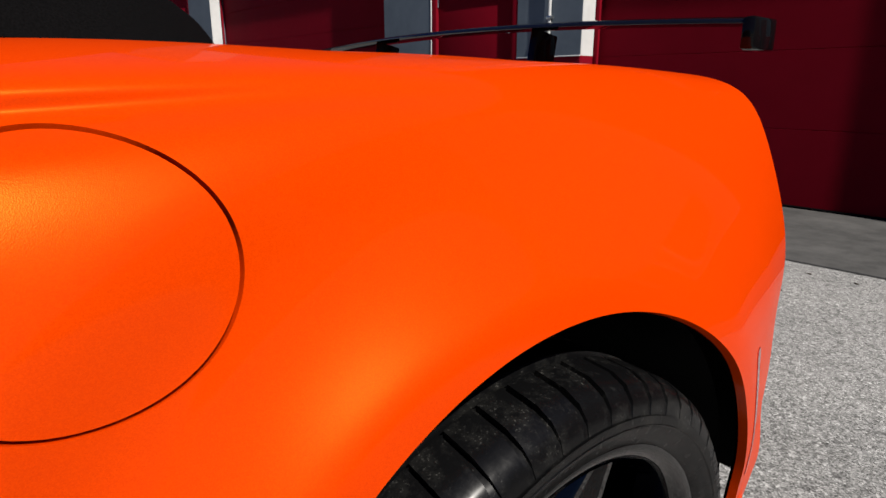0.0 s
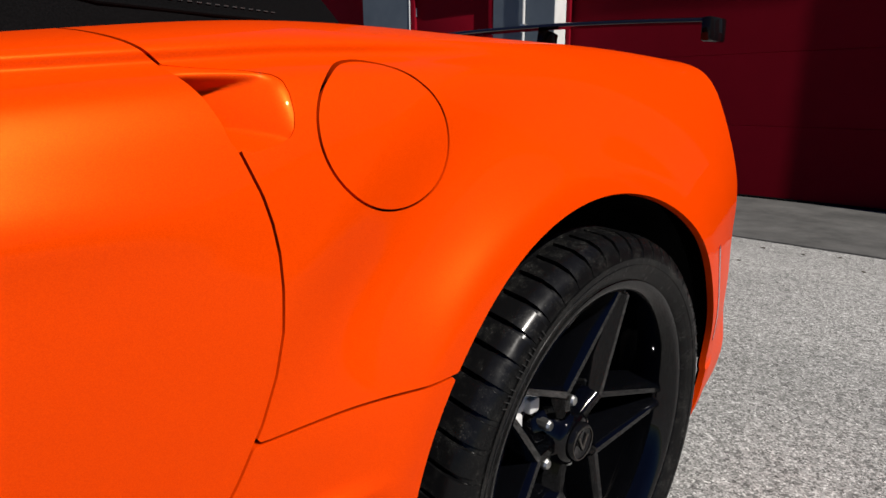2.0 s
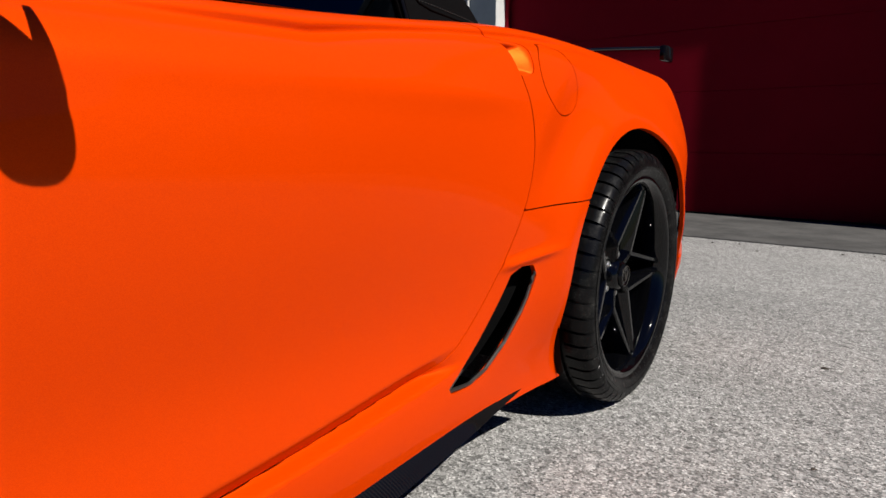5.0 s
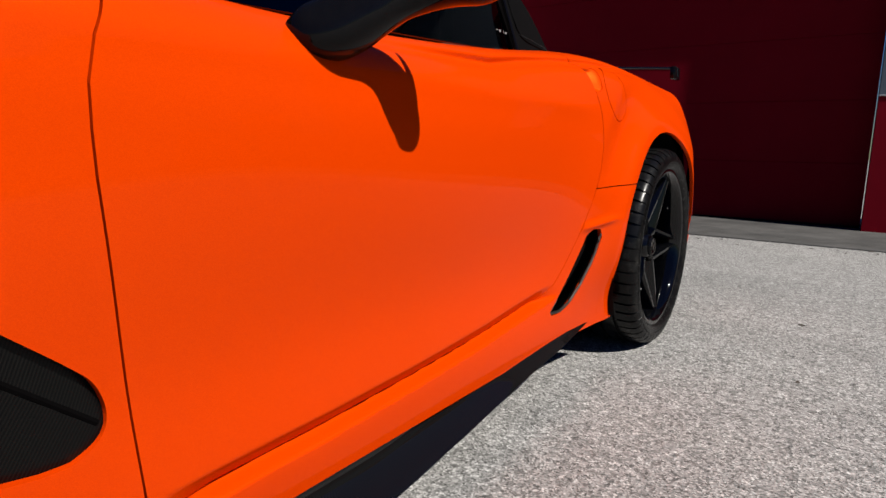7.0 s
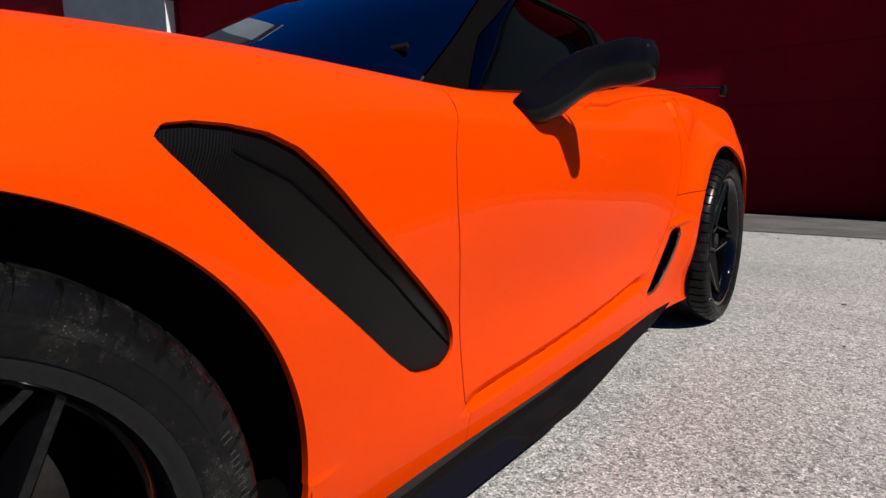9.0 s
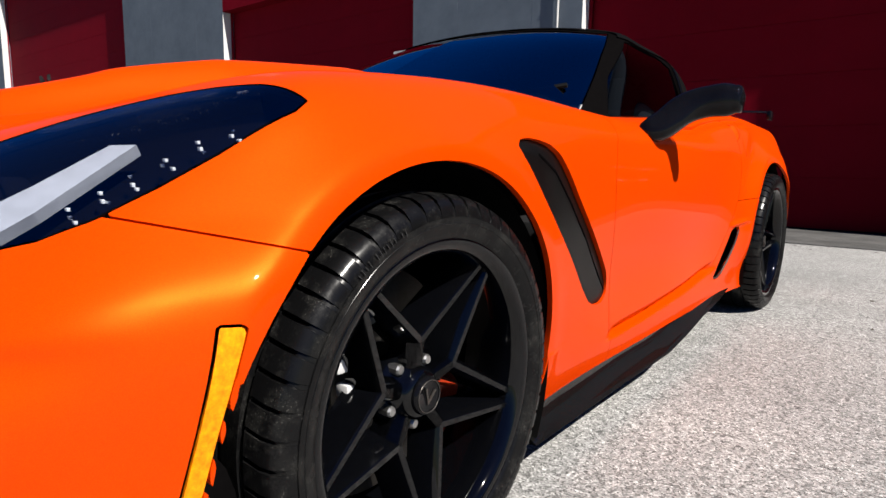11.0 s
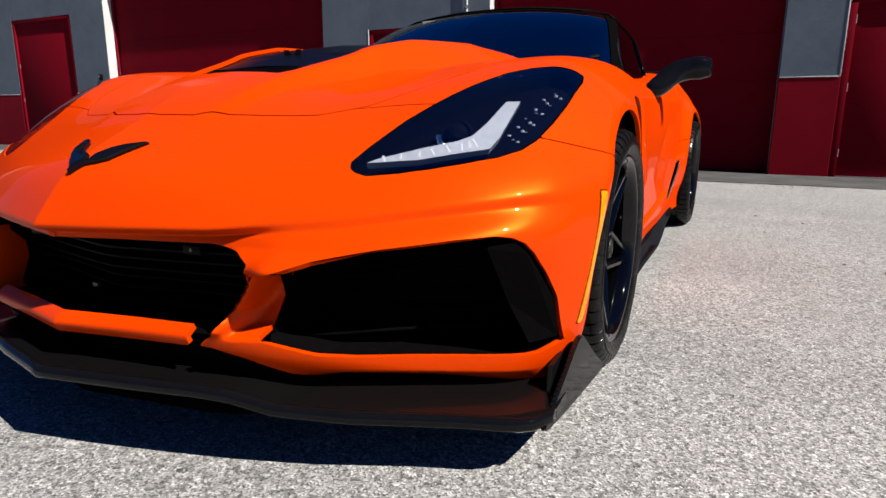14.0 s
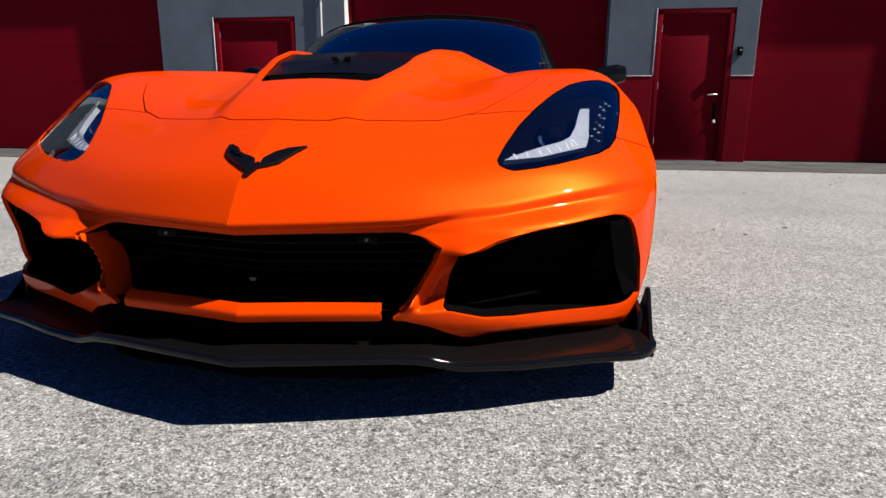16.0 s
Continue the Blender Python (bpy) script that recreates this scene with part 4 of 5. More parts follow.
# ------------------------------------------------------------ hood insert
hood_in = skin.cut(both(hvent - 0.001, Y + 0.33))
place("hood_insert", hood_in.moved(-0.014).mesh("hood_insert", .02), CARBON_SATIN, car, "black carbon hood vent panel")
place("hood_insert", hood_in.mirrored().moved(-0.014).mesh("hood_insert", .02), CARBON_SATIN, car, "black carbon hood vent panel")
throat = skin.cut(both(hvent + 0.01, -0.30 - Y)).moved(-0.075)
place("vent_floor", throat.mesh("vent_floor", 0), DARK, car)
place("vent_floor", throat.mirrored().mesh("vent_floor", 0), DARK, car)
for k in range(7):
    y = -0.440 + k * .016
    z = float(Z[np.argmin((X - .08) ** 2 + (Y - y) ** 2 + np.where(Z > .6, 0, 9))]) - .014
    part("vent_slat", box(-.158 - .005 * k, .158 + .005 * k, y, y + .003, z - .022, z, .001, segments=1), BLACK, car)


# ------------------------------------------------------------ scoops, vents and openings
def recessed(name, g, depth, mat, label="", way=None):
    s = skin.cut(g)
    d = depth(s.v)
    t = Skin(s.v - (s.n if way is None else np.array([way])) * d[:, None], s.n, s.f)
    dv = t.v
    n = np.zeros_like(dv)
    fn = np.cross(dv[t.f[:, 1]] - dv[t.f[:, 0]], dv[t.f[:, 2]] - dv[t.f[:, 0]])
    for k in range(3):
        np.add.at(n, t.f[:, k], fn)
    t.n = n / (np.linalg.norm(n, axis=1, keepdims=True) + 1e-12)
    place(name, t.mesh(name, 0), mat, car, label)
    place(name, t.mirrored().mesh(name, 0), mat, car, label)


def scoop_depth(v):
    """A ramp that dives towards the door under a steep roof."""
    y, z = v[:, 1], v[:, 2]
    ramp_in = 0.058 * np.clip((2.272 - y) / 0.071, 0, 1.2)
    ridge = 0.886 + (y - 2.201) * 0.39
    return 0.002 + ramp_in * np.clip((0.919 - z) / np.maximum(0.919 - ridge, 0.008), 0, 1) * smooth_step(z, 0.844, 0.857)


recessed("scoop", hintake + 0.004, scoop_depth, PAINT, "orange air scoop behind the door", (0.98, 0, -0.2))
FOLD_Y, FOLD_Z = [.285, .36, .44, .52, .589, .639, .702, .822], [.748, .738, .702, .640, .579, .539, .483, .382]
recessed("fender_vent", fvent + 0.004, lambda v: np.interp(v[:, 2] - np.interp(v[:, 1], FOLD_Y, FOLD_Z), [-.13, -.09, 0, .05], [.016, .011, .005, .012]), CARBON_SATIN, "black carbon fender vent with a folded face")
recessed("rocker_vent", rvent + 0.003, lambda v: 0.045 + 0 * v[:, 1], BLACK, "black rocker air intake")


def along(points, lift=0.0, sub=8):
    """Points of a (y, z) outline lifted on to the left flank."""
    out = []
    n = len(points)
    for i in range(n - 1):
        for k in range(sub):
            t = k / sub
            out.append((points[i][0] * (1 - t) + points[i + 1][0] * t, points[i][1] * (1 - t) + points[i + 1][1] * t))
    out.append(points[-1])
    res = []
    side = X > 0.6
    for y, z in out:
        i = int(np.argmin(np.where(side, (Y - y) ** 2 + (Z - z) ** 2, 9)))
        res.append(Vector((X[i], y, z)) + Vector(skin.n[i]) * lift)
    return res


for mirror in (1, -1):
    def flip(ps):
        return [Vector((mirror * p.x, p.y, p.z)) for p in ps]
    # A dark tube laid on the fold draws the groove's shade; no groove is cut.
    part("vent_groove_shade", tube(flip(along([(y, z + .004) for y, z in zip(FOLD_Y, FOLD_Z)][1:], -.0075)), .0042, 8), DARK, car, "dark tube for the shade in the groove of the fender vent")
    # Grey metal puts the light mirrored in this dark gloss edge into its colour.
    part("vent_trim", tube(flip(along([(2.008, .287), (1.962, .256), (2.03, .250), (2.085, .264), (2.145, .306), (2.197, .374), (2.234, .452)], -0.004)), .0038, 8), IRON, car, "edge of the rocker intake, grey metal for its reflected light")


# ------------------------------------------------------------ front openings
def opening(name, pts, depth, mat, label=""):
    """A dark tray behind an opening of the bumper: its walls and floor."""
    n = len(pts)
    back = [(x * .96, y + depth, z) for x, y, z in pts]
    v = list(pts) + back
    f = [(i, (i + 1) % n, n + (i + 1) % n, n + i) for i in range(n)] + [tuple(range(n, 2 * n))]
    place(name, mesh_of(name, v, f), mat, car, label)


def front_y(x, z):
    i = int(np.argmin(np.where(Y < -0.3, (X - x) ** 2 + (Z - z) ** 2, 9)))
    return Y[i]


for mirror in (1, -1):
    ring = [(x - CAR_X, z) for x, z in SIDE_INTAKE]
    opening("intake_duct", [(mirror * x, front_y(x, z) + (.016 if z < .3 and x < .89 else .004), z - (.012 if z < .3 else 0)) for x, z in ring], .20, DARK, "black duct behind the side intake")
    for k in range(6):
        z = .255 + k * .035
        pts = [(mirror * x, front_y(x, z) + .10 + .02 * (k % 2), z) for x in np.linspace(.475 + .006 * k, .845, 12)]
        part("intake_slat", tube(pts, .0042, 8), DARK, car)
    blade = [(.885, .462), (.905, .438), (.940, .337), (.948, .246), (.905, .242), (.870, .335), (.845, .455)]
    v = [(mirror * x, front_y(min(x, .948), z) + .006, z) for x, z in blade] + [(mirror * (x - .01), front_y(min(x, .948), z) + .06, z) for x, z in blade]
    n = len(blade)
    f = [tuple(range(n)), tuple(range(2 * n - 1, n - 1, -1))] + [(i, n + i, n + (i + 1) % n, (i + 1) % n) for i in range(n)]
    place("intake_blade", mesh_of("intake_blade", v, f), DARK, car, "black outer blade of the side intake")
full = [(-.462, .43), (-.44, .448), (-.35, .462), (-.17, .463), (0, .460), (.17, .463), (.35, .462), (.44, .448), (.462, .43), (.42, .34), (.39, .27), (0, .262), (-.39, .27), (-.42, .34)]
opening("grille_duct", [(x, front_y(abs(x), z) + .035, z) for x, z in full[::-1]], .20, DARK, "black duct behind the main grille")
for k in range(7):
    z = .295 + k * .024
    w = .375 + .07 * k / 7
    bm = bmesh.new()
    pts = [(x, front_y(abs(x), z) + .10, z) for x in np.linspace(-w, w, 22)]
    for a, b in zip(pts[:-1], pts[1:]):
        bar(a, b, .005, .016, 0, (0, 1, .2), bm)
    part("grille_slat", bm, BLACK, car)
for s in (1, -1):
    # painted flank of the bridge that runs back into the grille
    flank = [(.436, .426), (.431, .414), (.414, .381), (.394, .345), (.376, .312), (.361, .286), (.348, .276)]
    v = []
    for x, z in flank:
        y = front_y(x - CAR_X, z)
        v += [(s * (x - CAR_X + .004), y + .002, z), (s * (x - CAR_X - .012), y + .034, z - .002), (s * (x - CAR_X - .016), y + .075, z - .004)]
    f = [(3 * i + k, 3 * i + 3 + k, 3 * i + 4 + k, 3 * i + 1 + k) for i in range(len(flank) - 1) for k in (0, 1)]
    place("bridge_flank", mesh_of("bridge_flank", v, f if s < 0 else [q[::-1] for q in f], True), PAINT, car, "orange side of the bridge beside the grille")
for x in (-.24, .27):
    bm = box(x - .026, x + .026, front_y(abs(x), .43) + .045, front_y(abs(x), .43) + .07, .420, .441, .005)
    lens = part("grille_camera", bm, BLACK, car, "small black camera housing in the grille")
    part("glass_eye", tube([(x, front_y(abs(x), .43) + .046, .431), (x, front_y(abs(x), .43) + .043, .431)], .004, 12), IRON, lens)
part("tow_cover", box(-.016, .001, front_y(0, .33) + .03, front_y(0, .33) + .04, .325, .335, .002), IRON, car, "small pale cap in the grille")


# ------------------------------------------------------------ headlamps
def headlamp(mirror):
    """Lamp bowl, projector, light guide and the row of small lenses under the cover."""
    def at(xw, y, lift):
        x = xw - CAR_X
        i = int(np.argmin(np.where(Z > .5, (X - x) ** 2 + (Y - y) ** 2, 9)))
        p = skin.v[i] + skin.n[i] * lift
        return Vector((mirror * p[0], p[1], p[2])), Vector((mirror * skin.n[i][0], skin.n[i][1], skin.n[i][2]))
    bowl_skin = skin.cut(lamp + 0.004).moved(-0.055)
    if mirror < 0:
        bowl_skin = bowl_skin.mirrored()
    bowl = place("headlamp", bowl_skin.mesh("headlamp", 0), DARK, car, "dark headlamp bowl")
    wall = skin.cut(lamp + 0.001)
    e = np.concatenate([wall.f[:, [0, 1]], wall.f[:, [1, 2]], wall.f[:, [2, 0]]])
    _, first, count = np.unique(np.sort(e, 1), axis=0, return_index=True, return_counts=True)
    b = e[first[count == 1]]
    p, q = wall.v[b[:, 0]] * (mirror, 1, 1), wall.v[b[:, 1]] * (mirror, 1, 1)
    dp, dq = wall.n[b[:, 0]] * (mirror, 1, 1) * .056, wall.n[b[:, 1]] * (mirror, 1, 1) * .056
    k = len(b)
    i = np.arange(k)
    place("bezel", mesh_of("bezel", np.concatenate([p, q, p - dp, q - dq]), np.stack([i, i + k, i + 3 * k, i + 2 * k], 1)), BLACK_GLOSS, bowl)
    # inner and outer edge of the guide, from its tip along the foot of the lamp and up the outer side
    edges = [((.577, -.666), (.560, -.688)), ((.647, -.611), (.658, -.634)), ((.711, -.558), (.732, -.577)), ((.734, -.530), (.772, -.536)), ((.748, -.484), (.784, -.497)), ((.761, -.404), (.790, -.384))]
    guide = [((a[0] + b[0]) / 2, (a[1] + b[1]) / 2) for a, b in edges]
    wide = [math.dist(a, b) for a, b in edges]
    v, f = [], []
    for pair in edges:
        for x, y in pair:
            pt, nn = at(x, y, -.016)
            v += [pt, pt - nn * .016]
    for j in range(len(guide) - 1):
        o, u = 4 * j, 4 * j + 4
        f += [(o, o + 2, u + 2, u), (o + 2, o + 3, u + 3, u + 2), (o, u, u + 1, o + 1)]
    f += [(0, 1, 3, 2), (len(v) - 4, len(v) - 2, len(v) - 1, len(v) - 3)]
    me = mesh_of("light_guide", v, f, False)
    bm = bmesh.new()
    bm.from_mesh(me)
    bmesh.ops.recalc_face_normals(bm, faces=bm.faces)
    part("light_guide", bm, LAMP_STRIP, bowl, "frosted white daytime light guide", smooth=0)
    for j in range(8):
        t = .25 + j * .36
        k, u = int(t), t - int(t)
        c = [guide[k][i] * (1 - u) + guide[k + 1][i] * u for i in (0, 1)]
        d = Vector((guide[k + 1][0] - guide[k][0], guide[k + 1][1] - guide[k][1])).normalized()
        w = (wide[k] * (1 - u) + wide[k + 1] * u) * .30
        a, b = at(c[0] + d.y * w, c[1] - d.x * w, -.0162)[0], at(c[0] - d.y * w, c[1] + d.x * w, -.0162)[0]
        part("facet", bar(a, b, .0055, .0016, .0006, (0, -.6, .8)), LAMP_CELL, bowl)
    pt, nn = at(.690, -.525, -.040)
    n0 = Vector((mirror * .25, -.95, .12)).normalized()
    rim = Matrix.Translation(pt) @ n0.to_track_quat("X", "Z").to_matrix().to_4x4()
    v, f = revolve([(.0, .016), (.014, .013), (.024, .006), (.029, -.004), (.031, .002), (.034, .002), (.038, -.03)], 32)
    projector = place("projector", mesh_of("projector", v, [q[::-1] for q in f], True), BLACK_GLOSS, bowl, "round dark projector lens", rim)
    v, f = [], []
    for k in range(13):
        a = math.radians(180 + 130 * k / 12)
        v += [(x, r * math.cos(a) * mirror, r * math.sin(a)) for r, x in ((.033, .006), (.043, .014), (.046, .0))]
    for k in range(12):
        f += [(3 * k + q, 3 * k + q + 1, 3 * k + q + 4, 3 * k + q + 3) for q in (0, 1)]
    place("shroud", mesh_of("shroud", v, f, True), CHROME, projector, "bright crescent beside the projector")
    rows = [(.852, -.289), (.841, -.328), (.832, -.370), (.825, -.410), (.817, -.440), (.811, -.472)]
    for j, (x, y) in enumerate(rows):
        for k in range(3):
            pt, nn = at(x - .009 + .009 * k, y - .004 * (k % 2), -.026)
            part("marker_cell", box(-.0036, .0036, -.002, .002, -.0022 - .0008 * (k == 1), .0022, .0008), LAMP_CELL if (j + k) % 3 else SILVER, bowl, m=Matrix.Translation(pt))
    return bowl


headlamp(1)
headlamp(-1)


# ------------------------------------------------------------ splitter, skirts, mirrors, wing, emblem
def splitter():
    """A carbon blade under the nose with raised ends."""
    xs = np.linspace(-1, 1, 81)
    edge = [(0, -1.055, .178), (.2, -1.01, .177), (.36, -.965, .173), (.42, -.945, .166), (.50, -.91, .140), (.64, -.856, .132), (.83, -.766, .127), (.93, -.728, .125), (.962, -.705, .126), (.985, -.662, .128)]
    ex, ey, ez = zip(*edge)
    def strip(profile, name, mat, owner, label):
        v, n, f = [], len(profile), []
        for s in xs:
            x = s * .985
            y, z = np.interp(abs(x), ex, ey), np.interp(abs(x), ex, ez)
            v += [(x, y + dy, z + dz) for dy, dz in profile]
        for i in range(len(xs) - 1):
            for k in range(n):
                f.append((i * n + k, i * n + (k + 1) % n, (i + 1) * n + (k + 1) % n, (i + 1) * n + k))
        f += [tuple(range(n)), tuple(range(len(v) - 1, len(v) - n - 1, -1))]
        me = mesh_of(name, v, f, True)
        me.set_sharp_from_angle(angle=0.9)
        return place(name, me, mat, owner, label)

    blade = strip([(.022, .011), (.12, .020), (.30, .024), (.30, -.010), (.022, -.008)], "splitter", CARBON_DECK, car, "black carbon front splitter")
    strip([(.0, .003), (.003, .009), (.009, .013), (.017, .014), (.024, .011), (.024, -.012), (.008, -.013), (.001, -.007)], "splitter_lip", BLACK_GLOSS, blade, "gloss black rounded lip")
    for s in (-1, 1):
        out = rounded([(-.69, .112), (-.655, .132), (-.60, .168), (-.54, .208), (-.495, .238), (-.47, .240), (-.44, .218), (-.38, .172), (-.32, .130), (-.26, .092), (-.45, .092), (-.66, .098)], 1)
        bm = bmesh.new()
        lo = [bm.verts.new((s * (.966 + .070 * (y + .665)), y, z)) for y, z in out]
        hi = [bm.verts.new((s * (.978 + .070 * (y + .665)), y, z)) for y, z in out]
        k = len(out)
        fs = [bm.faces.new(lo), bm.faces.new(hi[::-1])] + [bm.faces.new((lo[i], hi[i], hi[(i + 1) % k], lo[(i + 1) % k])) for i in range(k)]
        bmesh.ops.recalc_face_normals(bm, faces=fs)
        bmesh.ops.bevel(bm, geom=list(fs[0].edges) + list(fs[1].edges), offset=.003, segments=2, affect="EDGES")
        part("end_fence", bm, CARBON_DECK, blade, "upright black end fence")
    return blade


splitter()
chin = [(0, -.925, .275), (.33, -.875, .275), (.40, -.850, .26), (.52, -.760, .20), (.72, -.630, .195), (.90, -.490, .195), (.93, -.44, .20), (.958, -.40, .20)]
v = []
for s in np.linspace(-1, 1, 121):
    x = s * .958
    y, z = np.interp(abs(x), [c[0] for c in chin], [c[1] for c in chin]), np.interp(abs(x), [c[0] for c in chin], [c[2] for c in chin])
    v += [(x, y + .012, z), (x, y - .03 if abs(x) < .9 else y - .012, .10)]
place("lower_valance", mesh_of("lower_valance", v, [(2 * i, 2 * i + 2, 2 * i + 3, 2 * i + 1) for i in range(120)], True), DARK, car, "black plastic valance above the splitter")
for s in (-1, 1):
    part("valance_end", slab([(-.60, .10), (-.58, .200), (-.44, .208), (-.36, .20), (-.33, .10)], .012, .003, None, "x", s * .952 - .006), BLACK_GLOSS, car, "gloss black end of the valance")


def skirt(s):
    """A carbon side skirt: a leaning face that ends in a thin lip."""
    ys = np.linspace(.40, 2.33, 60)
    v = []
    for y in ys:
        lip = np.interp(y, [.40, .9, 1.3, 1.5, 1.75, 2.0, 2.2, 2.33], [.938, .934, .936, .930, .920, .912, .896, .880])
        top = np.interp(y, [.40, .7, 1.0, 2.0, 2.33], [.888, .880, .868, .868, .862])
        ztop = np.interp(y, [.40, .6, 2.0, 2.2, 2.33], [.118, .178, .180, .183, .184])
        low = np.interp(y, [.40, 1.3, 1.5, 1.75, 2.0, 2.2, 2.33], [.098, .096, .112, .138, .156, .171, .179])
        for x, z in ((top, ztop), (top - .003, low + .046), (top + .012, low + .024), (lip - .012, low + .011), (lip, low + .003), (lip - .04, low - .004), (.80, low)):
            v.append((s * x, y, z))
    n, f = 7, []
    for i in range(len(ys) - 1):
        f += [(i * n + k, i * n + k + 1, (i + 1) * n + k + 1, (i + 1) * n + k) for k in range(n - 1)]
    f += [tuple(range(n)), tuple(range(len(v) - 1, len(v) - n - 1, -1))]
    if s > 0:
        f = [q[::-1] for q in f]
    me = mesh_of("side_skirt", v, f, True)
    me.set_sharp_from_angle(angle=0.8)
    return place("side_skirt", me, CARBON, car, "black carbon side skirt")


skirt(1)
skirt(-1)


def door_mirror(s):
    """A rounded gloss-black housing that grows out of a curved foot."""
    # sections from the foot out to the tip: centre, half depth, half thickness
    sections = np.array([(.842, 1.160, .826, .045, .032), (.866, 1.167, .835, .050, .041), (.893, 1.190, .857, .050, .045), (.922, 1.222, .890, .047, .047), (.960, 1.252, .914, .044, .048), (1.010, 1.276, .925, .042, .049),
                         (1.050, 1.290, .928, .040, .048), (1.072, 1.296, .929, .034, .042), (1.084, 1.298, .930, .021, .028), (1.088, 1.299, .930, .006, .008)])
    run = np.concatenate([[0], np.cumsum(np.linalg.norm(np.diff(sections[:, :3], axis=0), axis=1))])
    fine = spline_matrix(run, np.linspace(0, run[-1], 44)) @ sections
    way = np.gradient(fine[:, [0, 2]], axis=0)
    way /= np.linalg.norm(way, axis=1, keepdims=True)
    bm, rings, sides = bmesh.new(), [], 32
    for (x, y, z, dy, dn), (tx, tz) in zip(fine, way):
        ring = []
        for k in range(sides):
            a = 2 * math.pi * k / sides
            c, q = math.cos(a), math.sin(a)
            u = math.copysign(abs(c) ** .78, c) * dy
            w = math.copysign(abs(q) ** .78, q) * dn
            ring.append(bm.verts.new((s * (x - tz * w - CAR_X), y + u, z + tx * w)))
        rings.append(ring)
    for a, b in zip(rings[:-1], rings[1:]):
        for k in range(sides):
            bm.faces.new((a[k], a[(k + 1) % sides], b[(k + 1) % sides], b[k]))
    bm.faces.new(rings[0])
    bm.faces.new(rings[-1][::-1])
    bmesh.ops.recalc_face_normals(bm, faces=bm.faces)
    shell = part("door_mirror", bm, BLACK_GLOSS, car, "gloss black door mirror", smooth=1.2)
    part("mirror_glass", box(s * (.965 - CAR_X), s * (1.066 - CAR_X), 1.322, 1.329, .897, .968, .002), CHROME, shell, "silvered mirror glass")
    return shell


door_mirror(1)
door_mirror(-1)


def rear_wing():
    """A low black wing on two posts with turned-down end plates."""
    v, f = [], []
    prof = [(0.0, 0.0), (.01, .008), (.05, .014), (.11, .012), (.125, .006), (.10, .0), (.04, -.004)]
    n = len(prof)
    xs = np.linspace(-.76, .76, 31)
    for x in xs:
        z0, y0 = 1.062 + .022 * (1 - (x / .76) ** 2), 3.40 + .05 * (x / .76) ** 2
        v += [(x, y0 + a, z0 + b) for a, b in prof]
    for i in range(30):
        f += [(i * n + k, (i + 1) * n + k, (i + 1) * n + (k + 1) % n, i * n + (k + 1) % n) for k in range(n)]
    f += [tuple(range(n)), tuple(range(len(v) - 1, len(v) - n - 1, -1))]
    me = mesh_of("rear_wing", v, f, True)
    me.set_sharp_from_angle(angle=0.7)
    wing = place("rear_wing", me, BLACK_GLOSS, car, "gloss black rear wing")
    for s in (-1, 1):
        part("end_plate", box(s * .762 - .012, s * .762 + .012, 3.45, 3.545, 1.018, 1.074, .006), BLACK_GLOSS, wing)
        part("wing_post", bar((s * .30, 3.45, .97), (s * .30, 3.47, 1.075), .020, .075, .004, (0, 1, 0)), BLACK_GLOSS, wing)
    return wing


rear_wing()
v = [(-.86, 3.41, .25), (.86, 3.41, .25), (.862, 3.412, .6), (.815, 3.415, .86), (.62, 3.42, .97), (0, 3.42, .995), (-.62, 3.42, .97), (-.815, 3.415, .86), (-.862, 3.412, .6)]
place("rear_fascia", mesh_of("rear_fascia", v, [tuple(range(9))]), BLACK, car, "black tail panel")
place("under_tray", mesh_of("under_tray", [(-.80, -.52, .11), (.80, -.52, .11), (.78, -.2, .11), (.62, -.2, .13), (.62, .5, .13), (.84, .5, .13), (.84, 2.3, .13), (.62, 2.3, .13), (.62, 3.3, .2), (-.62, 3.3, .2), (-.62, 2.3, .13), (-.84, 2.3, .13), (-.84, .5, .13), (-.62, .5, .13), (-.62, -.2, .13), (-.78, -.2, .13)],
                                     [tuple(range(16))]), DARK, car)


def nose_point(x, z, lift):
    """A point on the nose at x and z, lifted off the skin."""
    near = np.argsort(np.where(Y < -.6, (X - abs(x)) ** 2 + (Z - z) ** 2, 9))[:14]
    fit = np.linalg.lstsq(np.stack([np.ones(14), X[near] - abs(x), Z[near] - z], 1), Y[near], rcond=None)[0]
    n = skin.n[near].mean(0)
    return Vector((x, fit[0], z)) + Vector((math.copysign(n[0], x), n[1], n[2])) * lift


def nose_plate(outline, lift):
    """A thin plate that follows the nose, its rim chamfered."""
    bm = bmesh.new()
    c = np.mean(outline, axis=0)
    rows = [[bm.verts.new(nose_point(*(c + (np.array(p) - c) * k), h)) for p in outline] for k, h in ((1.0, -.003), (1.0, lift * .6), (.90, lift))]
    n = len(outline)
    for lo, hi in zip(rows[:-1], rows[1:]):
        for i in range(n):
            bm.faces.new((lo[i], lo[(i + 1) % n], hi[(i + 1) % n], hi[i]))
    bm.faces.new(rows[-1])
    bmesh.ops.recalc_face_normals(bm, faces=bm.faces)
    return bm


def emblem_plate(outline, lift):
    return nose_plate([(x - CAR_X, z) for x, z in outline], lift)


